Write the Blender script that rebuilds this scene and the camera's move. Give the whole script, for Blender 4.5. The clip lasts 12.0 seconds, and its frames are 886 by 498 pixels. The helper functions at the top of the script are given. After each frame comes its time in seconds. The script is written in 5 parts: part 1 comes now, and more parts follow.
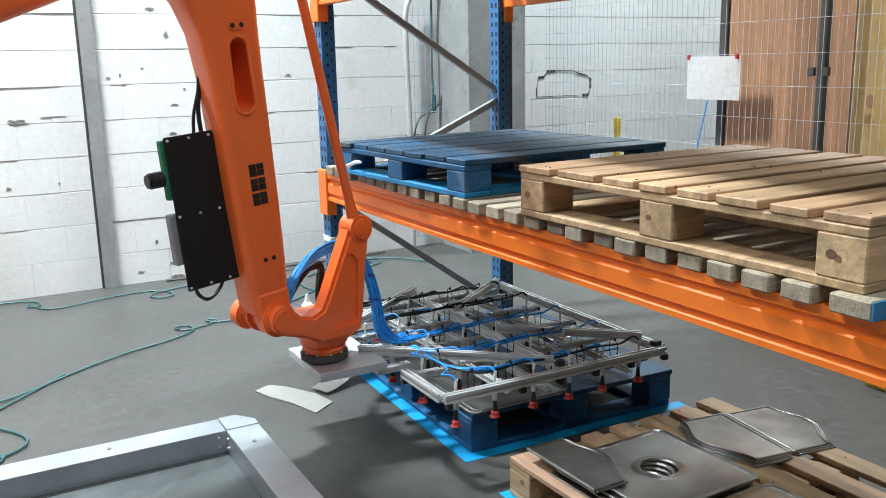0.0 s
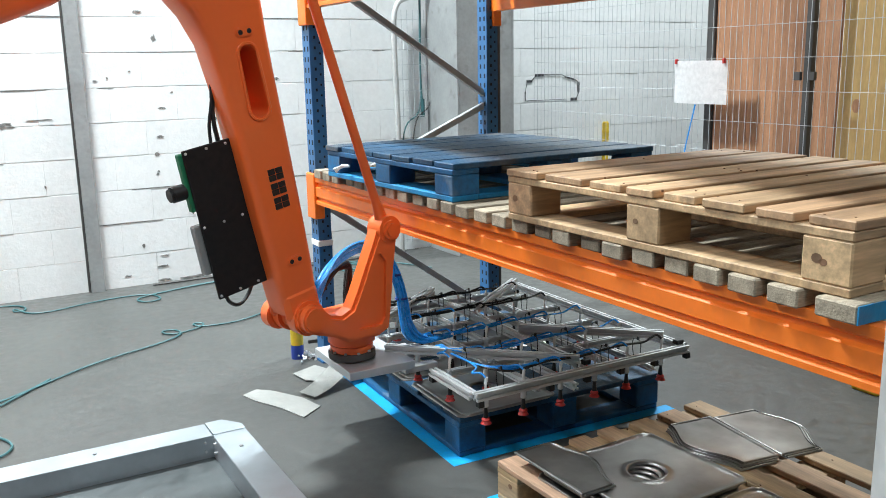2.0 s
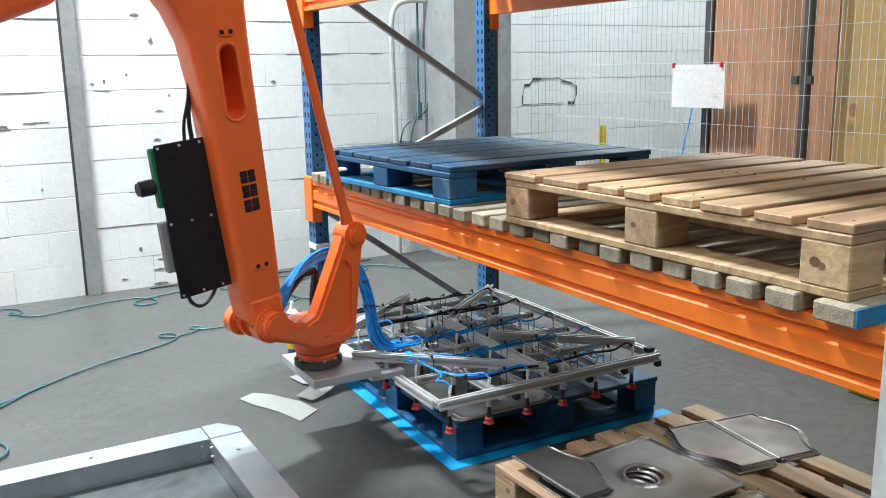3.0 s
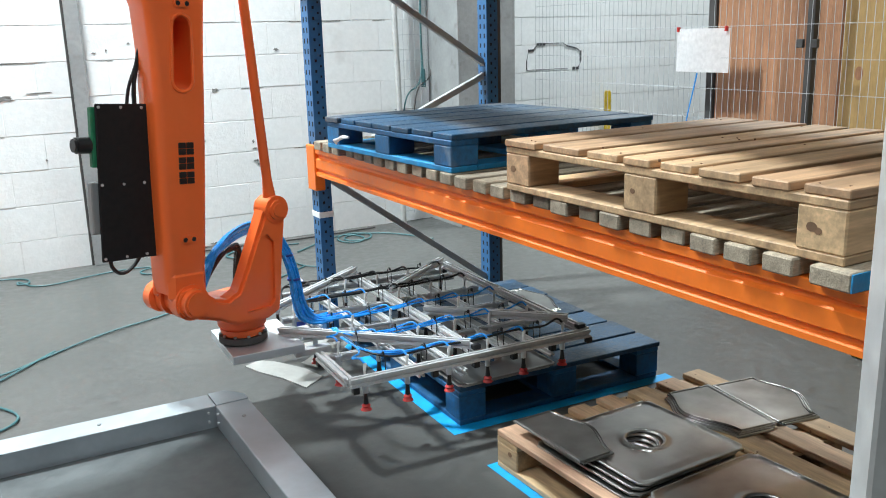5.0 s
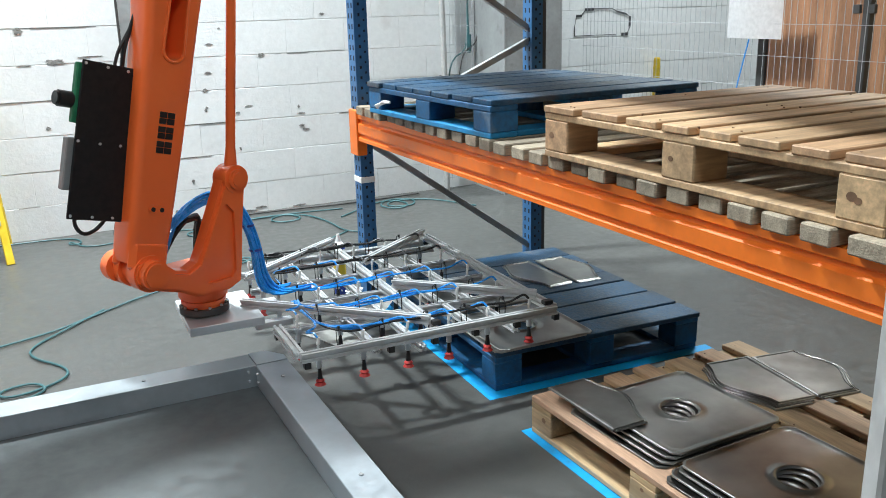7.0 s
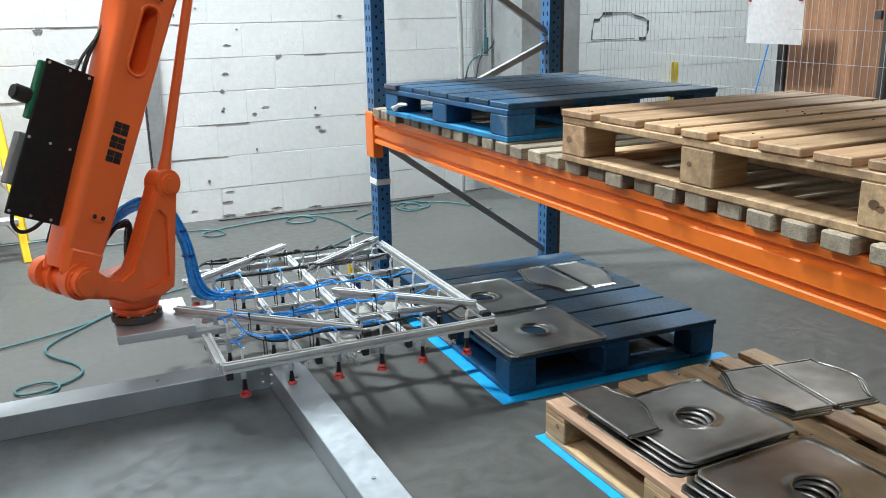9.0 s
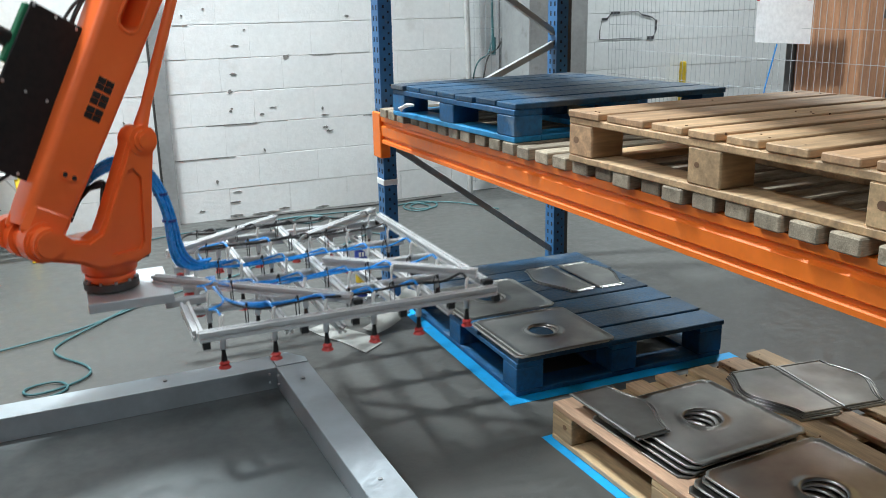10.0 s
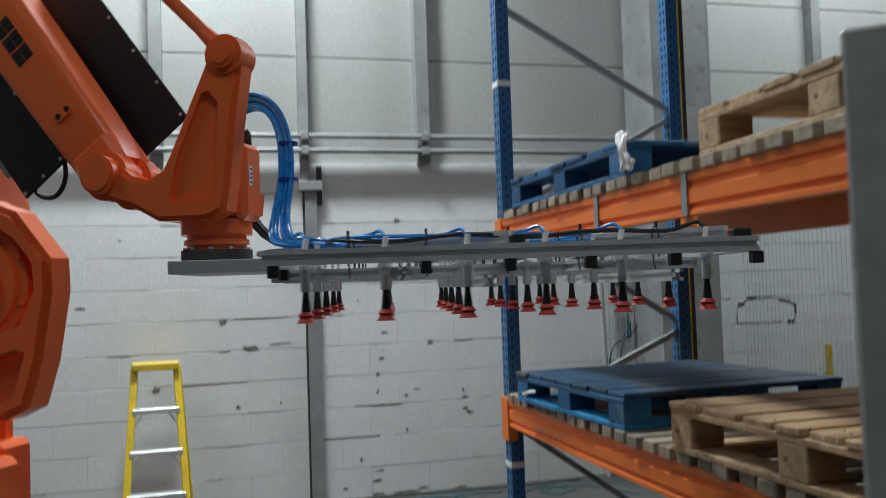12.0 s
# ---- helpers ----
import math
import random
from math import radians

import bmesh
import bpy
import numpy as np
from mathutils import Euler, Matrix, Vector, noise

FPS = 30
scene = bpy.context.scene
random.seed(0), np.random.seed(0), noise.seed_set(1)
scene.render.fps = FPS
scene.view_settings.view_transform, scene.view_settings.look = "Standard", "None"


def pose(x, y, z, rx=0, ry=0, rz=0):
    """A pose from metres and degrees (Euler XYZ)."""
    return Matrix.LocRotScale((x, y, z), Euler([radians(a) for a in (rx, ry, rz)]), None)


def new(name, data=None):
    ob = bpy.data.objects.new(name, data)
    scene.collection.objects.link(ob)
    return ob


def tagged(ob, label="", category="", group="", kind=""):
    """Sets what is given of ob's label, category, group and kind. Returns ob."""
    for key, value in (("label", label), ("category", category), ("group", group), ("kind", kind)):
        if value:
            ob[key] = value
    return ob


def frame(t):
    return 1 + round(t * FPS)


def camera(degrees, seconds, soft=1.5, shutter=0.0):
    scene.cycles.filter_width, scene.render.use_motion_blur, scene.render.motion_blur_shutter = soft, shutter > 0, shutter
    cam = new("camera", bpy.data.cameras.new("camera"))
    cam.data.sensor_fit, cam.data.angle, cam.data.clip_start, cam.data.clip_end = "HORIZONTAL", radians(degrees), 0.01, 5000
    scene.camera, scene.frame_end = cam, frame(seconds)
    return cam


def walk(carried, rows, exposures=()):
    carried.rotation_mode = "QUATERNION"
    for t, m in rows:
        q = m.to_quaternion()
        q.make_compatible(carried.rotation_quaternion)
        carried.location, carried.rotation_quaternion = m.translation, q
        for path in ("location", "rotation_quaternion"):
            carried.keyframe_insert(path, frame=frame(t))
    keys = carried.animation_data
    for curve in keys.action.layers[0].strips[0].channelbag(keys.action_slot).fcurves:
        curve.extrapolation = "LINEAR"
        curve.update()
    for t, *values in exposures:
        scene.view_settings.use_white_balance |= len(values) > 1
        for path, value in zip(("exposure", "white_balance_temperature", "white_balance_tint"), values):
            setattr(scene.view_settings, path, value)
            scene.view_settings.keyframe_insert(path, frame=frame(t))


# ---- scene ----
PATH = [
    (0, -1.576, -2.785, 1.496, 77.822, 1.198, -29.123),
    (0.5, -1.574, -2.786, 1.494, 77.921, 1.172, -29.343),
    (1, -1.573, -2.785, 1.495, 77.934, 1.222, -29.568),
    (1.5, -1.570, -2.782, 1.494, 77.951, 1.151, -29.700),
    (2, -1.570, -2.784, 1.496, 78.045, 1.074, -29.827),
    (2.5, -1.566, -2.777, 1.493, 78.180, 1.046, -29.874),
    (3, -1.569, -2.780, 1.494, 78.278, 0.976, -29.991),
    (5, -1.560, -2.800, 1.498, 76.126, 1.459, -29.652),
    (5.5, -1.551, -2.802, 1.491, 74.895, 1.520, -29.196),
    (6, -1.549, -2.809, 1.496, 74.225, 1.420, -28.493),
    (6.5, -1.545, -2.817, 1.494, 74.231, 1.282, -27.898),
    (7, -1.535, -2.823, 1.493, 74.071, 1.363, -26.439),
    (9, -1.533, -2.811, 1.492, 74.269, 0.964, -25.355),
    (9.5, -1.529, -2.809, 1.490, 74.315, 0.999, -25.144),
    (10, -1.528, -2.809, 1.495, 74.247, 1.110, -24.858),
    (10.5, -1.511, -2.815, 1.488, 75.040, 1.505, -22.079),
    (11, -1.492, -2.867, 1.512, 81.543, 1.617, -17.532),
    (11.5, -1.470, -2.916, 1.535, 87.014, 1.774, -15.336),
    (12, -1.467, -3.103, 1.569, 92.506, 1.923, -14.611),
]
cam = camera(53.947, 12.0, soft=0.9, shutter=0.5)
walk(cam, [(t, pose(x, y, z, rx, ry, rz)) for t, x, y, z, rx, ry, rz in PATH],
     exposures=[(0, 0.24), (3.0, 0.36), (5.5, 0.26), (7.0, 0.18), (9.5, 0.08), (10.3, -0.12), (11.0, -0.72), (11.5, -1.26), (12.0, -1.32)])

# ---- light: lamps added out of view high over the hall, and the weak glow of the sky outside ----
world = bpy.data.worlds.new("world")
scene.world = world
world.use_nodes = True
sky = world.node_tree.nodes.new("ShaderNodeTexSky")
sky.sky_type, sky.sun_disc = "NISHITA", False
sky.sun_elevation, sky.sun_rotation = radians(50), radians(-40)
back = world.node_tree.nodes["Background"]
world.node_tree.links.new(sky.outputs[0], back.inputs[0])
back.inputs[1].default_value = 0.1


def unseen_lamp(x, y, sx, sy, watts):
    data = bpy.data.lights.new("roof_light_glow", "AREA")
    data.shape, data.size, data.size_y, data.energy = "RECTANGLE", sx, sy, watts
    data.color = (0.865, 0.965, 1.0)
    ob = new("roof_light_glow", data)
    ob.matrix_world = pose(x, y, 6.05)
    return ob


# first lamp sets the shadow slant; the other three are added as fill
LAMPS = [(-1.5, 2.35, 0.9, 0.35, 720), (-4.8, 0.4, 0.6, 4.0, 270), (3.9, 2.3, 1.6, 0.8, 500), (-0.6, -4.5, 2.4, 0.6, 170)]
for spec in LAMPS:
    unseen_lamp(*spec)


# ---- materials ----
def mat(name, base, rough=0.6, metal=0.0, v1=0.12, s1=2.0, v2=0.08, s2=40.0, bump=0.1, bs=90.0, rand=0.0,
        stain_or_reflection=None, ss=1.2, lo=0.55, hi=0.75, amount=0.7, stretch=(1, 1, 1), coat=0.0, world_space=False, rv=0.1, tint=None):
    m = bpy.data.materials.new(name)
    m.use_nodes = True
    nt = m.node_tree
    n, l = nt.nodes, nt.links
    bsdf = n["Principled BSDF"]
    bsdf.inputs["Metallic"].default_value = metal
    bsdf.inputs["Coat Weight"].default_value = coat
    if world_space:
        co = n.new("ShaderNodeNewGeometry").outputs["Position"]
    else:
        co = n.new("ShaderNodeTexCoord").outputs["Object"]
    info = n.new("ShaderNodeObjectInfo")
    mp = n.new("ShaderNodeMapping")
    mp.inputs["Scale"].default_value = stretch
    if not world_space:
        sh = n.new("ShaderNodeMath")
        sh.operation = "MULTIPLY"
        sh.inputs[1].default_value = 23.0
        l.new(info.outputs["Random"], sh.inputs[0])
        l.new(sh.outputs[0], mp.inputs["Location"])
    l.new(co, mp.inputs["Vector"])

    def noise_node(scale, detail=5.0):
        q = n.new("ShaderNodeTexNoise")
        q.inputs["Scale"].default_value, q.inputs["Detail"].default_value = scale, detail
        l.new(mp.outputs[0], q.inputs["Vector"])
        return q.outputs["Fac"]

    def ranged(src, a, b, c, d):
        q = n.new("ShaderNodeMapRange")
        for i, v in enumerate((a, b, c, d), 1):
            q.inputs[i].default_value = v
        l.new(src, q.inputs[0])
        return q.outputs[0]

    def times(a, b):
        q = n.new("ShaderNodeMath")
        q.operation = "MULTIPLY"
        l.new(a, q.inputs[0])
        l.new(b, q.inputs[1])
        return q.outputs[0]

    n1, n2 = noise_node(s1), noise_node(s2, 8.0)
    f = times(ranged(n1, 0.3, 0.7, 1 - v1, 1 + v1), ranged(n2, 0.3, 0.7, 1 - v2, 1 + v2))
    if rand:
        f = times(f, ranged(info.outputs["Random"], 0, 1, 1 - rand, 1 + rand))
    mul = n.new("ShaderNodeVectorMath")
    mul.operation = "SCALE"
    mul.inputs[0].default_value = base
    l.new(f, mul.inputs["Scale"])
    col = mul.outputs[0]
    if tint:
        spread, cut, blend = n.new("ShaderNodeMath"), n.new("ShaderNodeMath"), n.new("ShaderNodeMix")
        spread.operation, cut.operation, blend.data_type = "MULTIPLY", "FRACT", "RGBA"
        spread.inputs[1].default_value = 7.3
        l.new(info.outputs["Random"], spread.inputs[0])
        l.new(spread.outputs[0], cut.inputs[0])
        l.new(ranged(cut.outputs[0], 0.15, 0.9, 0.0, 1.0), blend.inputs[0])
        warm = n.new("ShaderNodeVectorMath")
        warm.operation = "SCALE"
        warm.inputs[0].default_value = tint
        l.new(f, warm.inputs["Scale"])
        l.new(col, blend.inputs[6])
        l.new(warm.outputs[0], blend.inputs[7])
        col = blend.outputs[2]
    if stain_or_reflection:
        mix = n.new("ShaderNodeMix")
        mix.data_type = "RGBA"
        mix.inputs[7].default_value = (*stain_or_reflection, 1)
        l.new(ranged(noise_node(ss, 9.0), lo, hi, 0, amount), mix.inputs[0])
        l.new(col, mix.inputs[6])
        col = mix.outputs[2]
    l.new(col, bsdf.inputs["Base Color"])
    l.new(ranged(n2, 0.3, 0.7, max(0.02, rough - rv), min(1, rough + rv)), bsdf.inputs["Roughness"])
    if bump:
        b = n.new("ShaderNodeBump")
        b.inputs["Strength"].default_value, b.inputs["Distance"].default_value = bump, 0.01
        l.new(noise_node(bs, 4.0), b.inputs["Height"])
        l.new(b.outputs[0], bsdf.inputs["Normal"])
    return m


M_BLOCK = mat("white_painted_block", (0.735, 0.748, 0.745), 0.75, v1=0.05, s1=1.1, v2=0.04, s2=30, bump=0.18, bs=55, rand=0.02,
              stain_or_reflection=(0.38, 0.37, 0.34), ss=3.1, lo=0.64, hi=0.80, amount=0.4, world_space=True)
M_JOINT = mat("mortar", (0.70, 0.71, 0.705), 0.9, v1=0.12, s1=2.5, v2=0.1, bump=0.3, world_space=True)
M_CHIP = mat("bare_block", (0.20, 0.195, 0.185), 0.95, v1=0.2, s1=20, bump=0.6)
M_FLOOR = mat("worn_concrete", (0.070, 0.071, 0.067), 0.45, v1=0.16, s1=0.9, v2=0.07, s2=18, bump=0.06, bs=70,
              stain_or_reflection=(0.065, 0.064, 0.062), ss=0.8, lo=0.52, hi=0.8, amount=0.6, world_space=True, rv=0.12)
M_CLAD = mat("off_white_cladding", (0.40, 0.405, 0.39), 0.5, v1=0.06, s1=0.6, bump=0.02, world_space=True)
M_GREY = mat("grey_painted_steel", (0.30, 0.31, 0.31), 0.5, metal=0.2, v1=0.15, s1=4, bump=0.05, stain_or_reflection=(0.16, 0.15, 0.14), ss=9, lo=0.6)
M_GALV = mat("galvanised_steel", (0.66, 0.69, 0.72), 0.5, metal=0.75, v1=0.07, s1=7, v2=0.04, s2=50, bump=0.03, rv=0.1)
M_BRACE = mat("dull_galvanised_brace", (0.36, 0.37, 0.38), 0.55, metal=0.25, v1=0.12, s1=6, v2=0.06, s2=40, bump=0.04)
M_RIM = mat("zinc_coated_rim", (0.43, 0.475, 0.51), 0.38, metal=0.6, v1=0.14, s1=4, v2=0.05, s2=40, bump=0.03, rv=0.08)
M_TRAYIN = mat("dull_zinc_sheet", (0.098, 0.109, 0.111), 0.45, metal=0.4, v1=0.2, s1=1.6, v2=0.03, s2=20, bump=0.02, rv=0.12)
M_BEAM = mat("orange_rack_paint", (0.86, 0.185, 0.016), 0.42, v1=0.08, s1=3, v2=0.05, bump=0.03, stain_or_reflection=(0.42, 0.13, 0.05), ss=30, lo=0.72, hi=0.82, amount=0.5)
M_BLUE = mat("blue_rack_paint", (0.032, 0.135, 0.31), 0.42, v1=0.15, s1=5, bump=0.04, stain_or_reflection=(0.10, 0.13, 0.18), ss=18, lo=0.66, amount=0.6)
M_HOLE = mat("slot_shadow", (0.012, 0.014, 0.018), 0.9, bump=0)
M_PBLUE = mat("blue_pallet_paint", (0.008, 0.088, 0.21), 0.55, v1=0.35, s1=6, v2=0.25, s2=50, bump=0.16, bs=70, rand=0.2,
              stain_or_reflection=(0.22, 0.28, 0.32), ss=8, lo=0.60, hi=0.74, amount=0.5)
M_PBLUE2 = mat("worn_blue_pallet_deck", (0.007, 0.054, 0.118), 0.5, v1=0.4, s1=5, v2=0.3, s2=60, bump=0.25, bs=60, rand=0.25,
               stain_or_reflection=(0.15, 0.125, 0.095), ss=3.0, lo=0.56, hi=0.68, amount=0.55)
M_PEDGE = mat("bright_blue_pallet_runner", (0.012, 0.21, 0.44), 0.55, v1=0.25, s1=8, v2=0.15, bump=0.25, bs=60)
M_WOOD = mat("pale_pine_board", (0.53, 0.36, 0.20), 0.68, v1=0.3, s1=3.0, v2=0.16, s2=14, bump=0.07, bs=24, rand=0.22, tint=(0.45, 0.275, 0.155), stretch=(1, 9, 9),
             stain_or_reflection=(0.22, 0.15, 0.09), ss=4, lo=0.56, hi=0.75, amount=0.55)
M_WOODY = mat("pale_pine_board_cross", (0.50, 0.345, 0.19), 0.68, v1=0.25, s1=3.0, v2=0.16, s2=14, bump=0.08, bs=24, rand=0.18, tint=(0.39, 0.24, 0.155), stretch=(9, 1, 9),
              stain_or_reflection=(0.22, 0.15, 0.09), ss=4, lo=0.56, hi=0.75, amount=0.5)
M_KNOT = mat("dark_knot", (0.20, 0.11, 0.06), 0.7, v1=0.25, s1=30, bump=0.1)
M_BATTEN = mat("weathered_grey_timber", (0.30, 0.25, 0.185), 0.8, v1=0.3, s1=5, v2=0.25, s2=40, bump=0.2, bs=30, rand=0.25, stretch=(1, 7, 7))
# broad dark patches in the steel's colour imitate dim reflections of the hall
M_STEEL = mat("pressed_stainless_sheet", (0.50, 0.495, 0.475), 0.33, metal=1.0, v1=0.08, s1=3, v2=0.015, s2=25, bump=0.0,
              stain_or_reflection=(0.09, 0.088, 0.084), ss=2.0, lo=0.38, hi=0.66, amount=0.88, rv=0.03)
M_SCRAP = mat("bright_scrap_sheet", (0.36, 0.36, 0.34), 0.5, metal=0.4, v1=0.08, s1=5, bump=0.05, rv=0.06)
M_ALU = mat("aluminium_profile", (0.64, 0.65, 0.66), 0.38, metal=0.45, v1=0.05, s1=10, v2=0.05, bump=0.02, rv=0.06)
M_BLACK = mat("black_plastic", (0.013, 0.013, 0.014), 0.42, v1=0.2, s1=12, bump=0.03)
M_PANEL = mat("black_panel", (0.004, 0.004, 0.005), 0.62, v1=0.2, s1=6, bump=0.02)
M_RED = mat("red_rubber", (0.52, 0.035, 0.03), 0.5, v1=0.12, s1=20, bump=0.05)
M_ROBOT = mat("robot_orange_paint", (0.95, 0.165, 0.034), 0.36, v1=0.03, s1=2, v2=0.012, bump=0.008, bs=60, coat=0.35, rv=0.04)
M_HOSE = mat("blue_air_hose", (0.025, 0.31, 0.84), 0.28, v1=0.12, s1=8, bump=0, coat=0.3)
M_TEAL = mat("teal_cable", (0.035, 0.115, 0.125), 0.5, v1=0.2, s1=6, bump=0)
M_WHITE = mat("white_plastic", (0.82, 0.82, 0.80), 0.45, v1=0.04, bump=0.02)
M_PAPER = mat("white_paper", (0.86, 0.86, 0.87), 0.7, v1=0.03, s1=5, bump=0.04)
M_YELLOW = mat("yellow_paint", (0.72, 0.50, 0.03), 0.45, v1=0.12, s1=8, bump=0.05, stain_or_reflection=(0.3, 0.24, 0.08), ss=12, lo=0.66)
M_NAVY = mat("blue_print", (0.02, 0.05, 0.30), 0.4, bump=0)
M_BROWN = mat("brown_wood_cladding", (0.36, 0.175, 0.09), 0.6, v1=0.2, s1=2.2, v2=0.2, s2=22, bump=0.08, bs=30, rand=0.06, stretch=(7, 7, 1),
              stain_or_reflection=(0.17, 0.08, 0.045), ss=3.2, lo=0.58, hi=0.76, amount=0.5)
M_PLY = mat("yellow_plywood", (0.52, 0.335, 0.13), 0.6, v1=0.1, s1=2.0, v2=0.1, s2=18, bump=0.1, stretch=(4, 4, 1),
            stain_or_reflection=(0.33, 0.19, 0.07), ss=1.5, lo=0.56, hi=0.75, amount=0.4)
M_DARK = mat("dark_frame", (0.055, 0.052, 0.05), 0.6, v1=0.2, s1=6, bump=0.05)
M_TAPE = mat("blue_floor_tape", (0.0, 0.33, 0.72), 0.55, v1=0.15, s1=8, v2=0.1, bump=0.1, stain_or_reflection=(0.08, 0.18, 0.26), ss=10, lo=0.62, amount=0.7, world_space=True)
M_WIRE = mat("grey_wire", (0.46, 0.48, 0.50), 0.5, metal=0.1, bump=0)
M_GREEN = mat("green_board", (0.02, 0.20, 0.09), 0.5, v1=0.15, s1=30, bump=0.05)
M_INK = mat("black_marker", (0.05, 0.05, 0.055), 0.7, v1=0.3, s1=20, bump=0)
# greys of the unseen walls and ceiling, kept low to limit bounced light
M_HALL = mat("dim_hall_sheet", (0.20, 0.20, 0.20), 0.7, v1=0.1, s1=0.5, bump=0.02, world_space=True)
M_CEIL = mat("ceiling_sheet", (0.22, 0.22, 0.22), 0.7, v1=0.08, s1=0.5, bump=0.02, world_space=True)
M_POST = mat("silver_fence_post", (0.52, 0.52, 0.51), 0.45, metal=0.3, v1=0.1, s1=8, bump=0.03)


# ---- mesh helpers ----
def cube(bm, lo, hi, bevel=0.0, rot=None, at=None):
    """A box between two corners, with chamfered edges; rot turns it about its own middle."""
    tmp = bmesh.new()
    bmesh.ops.create_cube(tmp, size=1)
    c = [(a + b) / 2 for a, b in zip(lo, hi)]
    d = [b - a for a, b in zip(lo, hi)]
    bmesh.ops.scale(tmp, vec=d, verts=tmp.verts)
    if bevel:
        bmesh.ops.bevel(tmp, geom=tmp.edges[:], offset=bevel, segments=1, affect="EDGES")
    m = Matrix.Translation(c) @ (rot.to_4x4() if rot else Matrix())
    bmesh.ops.transform(tmp, matrix=(at or Matrix()) @ m, verts=tmp.verts)
    merge(bm, tmp)


def merge(bm, tmp):
    me = bpy.data.meshes.new("tmp")
    tmp.to_mesh(me)
    tmp.free()
    bm.from_mesh(me)
    bpy.data.meshes.remove(me)


def cyl(bm, a, b, r, r2=None, seg=20):
    """A cylinder or cone from point a to point b."""
    a, b = Vector(a), Vector(b)
    tmp = bmesh.new()
    bmesh.ops.create_cone(tmp, cap_ends=True, segments=seg, radius1=r, radius2=r if r2 is None else r2, depth=(b - a).length)
    m = Matrix.Translation((a + b) / 2) @ (b - a).to_track_quat("Z", "Y").to_matrix().to_4x4()
    bmesh.ops.transform(tmp, matrix=m, verts=tmp.verts)
    merge(bm, tmp)


def tube(bm, pts, r, seg=8, smooth=3):
    """A round tube along a smoothed line of points."""
    pts = [Vector(p) for p in pts]
    for _ in range(smooth):
        if len(pts) < 3:
            break
        nxt = [pts[0]]
        for p, q in zip(pts, pts[1:]):
            nxt += [p.lerp(q, 0.25), p.lerp(q, 0.75)]
        pts = nxt + [pts[-1]]
    rings, up = [], Vector((0.12, 0.31, 0.94))
    for i, p in enumerate(pts):
        d = (pts[min(i + 1, len(pts) - 1)] - pts[max(i - 1, 0)]).normalized()
        s = d.cross(up).normalized() if d.cross(up).length > 1e-4 else Vector((1, 0, 0))
        w = s.cross(d)
        rings.append([bm.verts.new(p + r * (s * math.cos(2 * math.pi * k / seg) + w * math.sin(2 * math.pi * k / seg))) for k in range(seg)])
    for u, v in zip(rings, rings[1:]):
        for k in range(seg):
            bm.faces.new((u[k], u[(k + 1) % seg], v[(k + 1) % seg], v[k]))
    bm.faces.new(rings[0][::-1])
    bm.faces.new(rings[-1])


def prism(bm, pts, lo, hi, axis="y", bevel=0.0):
    """A flat outline swept along one axis; pts hold the other two coordinates."""
    tmp = bmesh.new()

    def put(p, w):
        return {"x": (w, p[0], p[1]), "y": (p[0], w, p[1]), "z": (p[0], p[1], w)}[axis]
    a = [tmp.verts.new(put(p, lo)) for p in pts]
    b = [tmp.verts.new(put(p, hi)) for p in pts]
    n = len(pts)
    tmp.faces.new(a)
    tmp.faces.new(b[::-1])
    for i in range(n):
        tmp.faces.new((a[i], b[i], b[(i + 1) % n], a[(i + 1) % n]))
    bmesh.ops.recalc_face_normals(tmp, faces=tmp.faces)
    if bevel:
        rim = [e for e in tmp.edges if all(abs(v.co["xyz".index(axis)] - lo) < 1e-6 for v in e.verts) or all(abs(v.co["xyz".index(axis)] - hi) < 1e-6 for v in e.verts)]
        bmesh.ops.bevel(tmp, geom=rim, offset=bevel, segments=2, affect="EDGES")
    merge(bm, tmp)


def loft(bm, rings):
    vs = [[bm.verts.new(p) for p in ring] for ring in rings]
    n = len(vs[0])
    for u, v in zip(vs, vs[1:]):
        for k in range(n):
            bm.faces.new((u[k], u[(k + 1) % n], v[(k + 1) % n], v[k]))
    bm.faces.new(vs[0][::-1])
    bm.faces.new(vs[-1])


def rounded(x0, x1, y0, y1, r, seg=4):
    """The outline of a rounded rectangle."""
    out = []
    for cx, cy, a in ((x1 - r, y1 - r, 0), (x0 + r, y1 - r, 90), (x0 + r, y0 + r, 180), (x1 - r, y0 + r, 270)):
        for k in range(seg + 1):
            t = radians(a + 90 * k / seg)
            out.append((cx + r * math.cos(t), cy + r * math.sin(t)))
    return out


def finish(bm, name, material, smooth=30):
    bmesh.ops.recalc_face_normals(bm, faces=bm.faces)
    me = bpy.data.meshes.new(name)
    bm.to_mesh(me)
    bm.free()
    me.materials.append(material)
    if smooth:
        me.polygons.foreach_set("use_smooth", [True] * len(me.polygons))
        me.set_sharp_from_angle(angle=radians(smooth))
    return me


def part(name, bm, material, parent=None, label="", at=None, smooth=30, kind=""):
    ob = new(name, finish(bm, name, material, smooth))
    ob.parent = parent
    if at is not None:
        ob.matrix_basis = at
    return tagged(ob, label=label, kind=kind)


def share(name, me, parent, at):
    ob = new(name, me)
    ob.parent = parent
    ob.matrix_basis = at
    return ob


def empty(name, at, label, category, group=""):
    ob = new(name)
    ob.empty_display_size = 0.1
    ob.matrix_basis = at
    return tagged(ob, label, category, group)


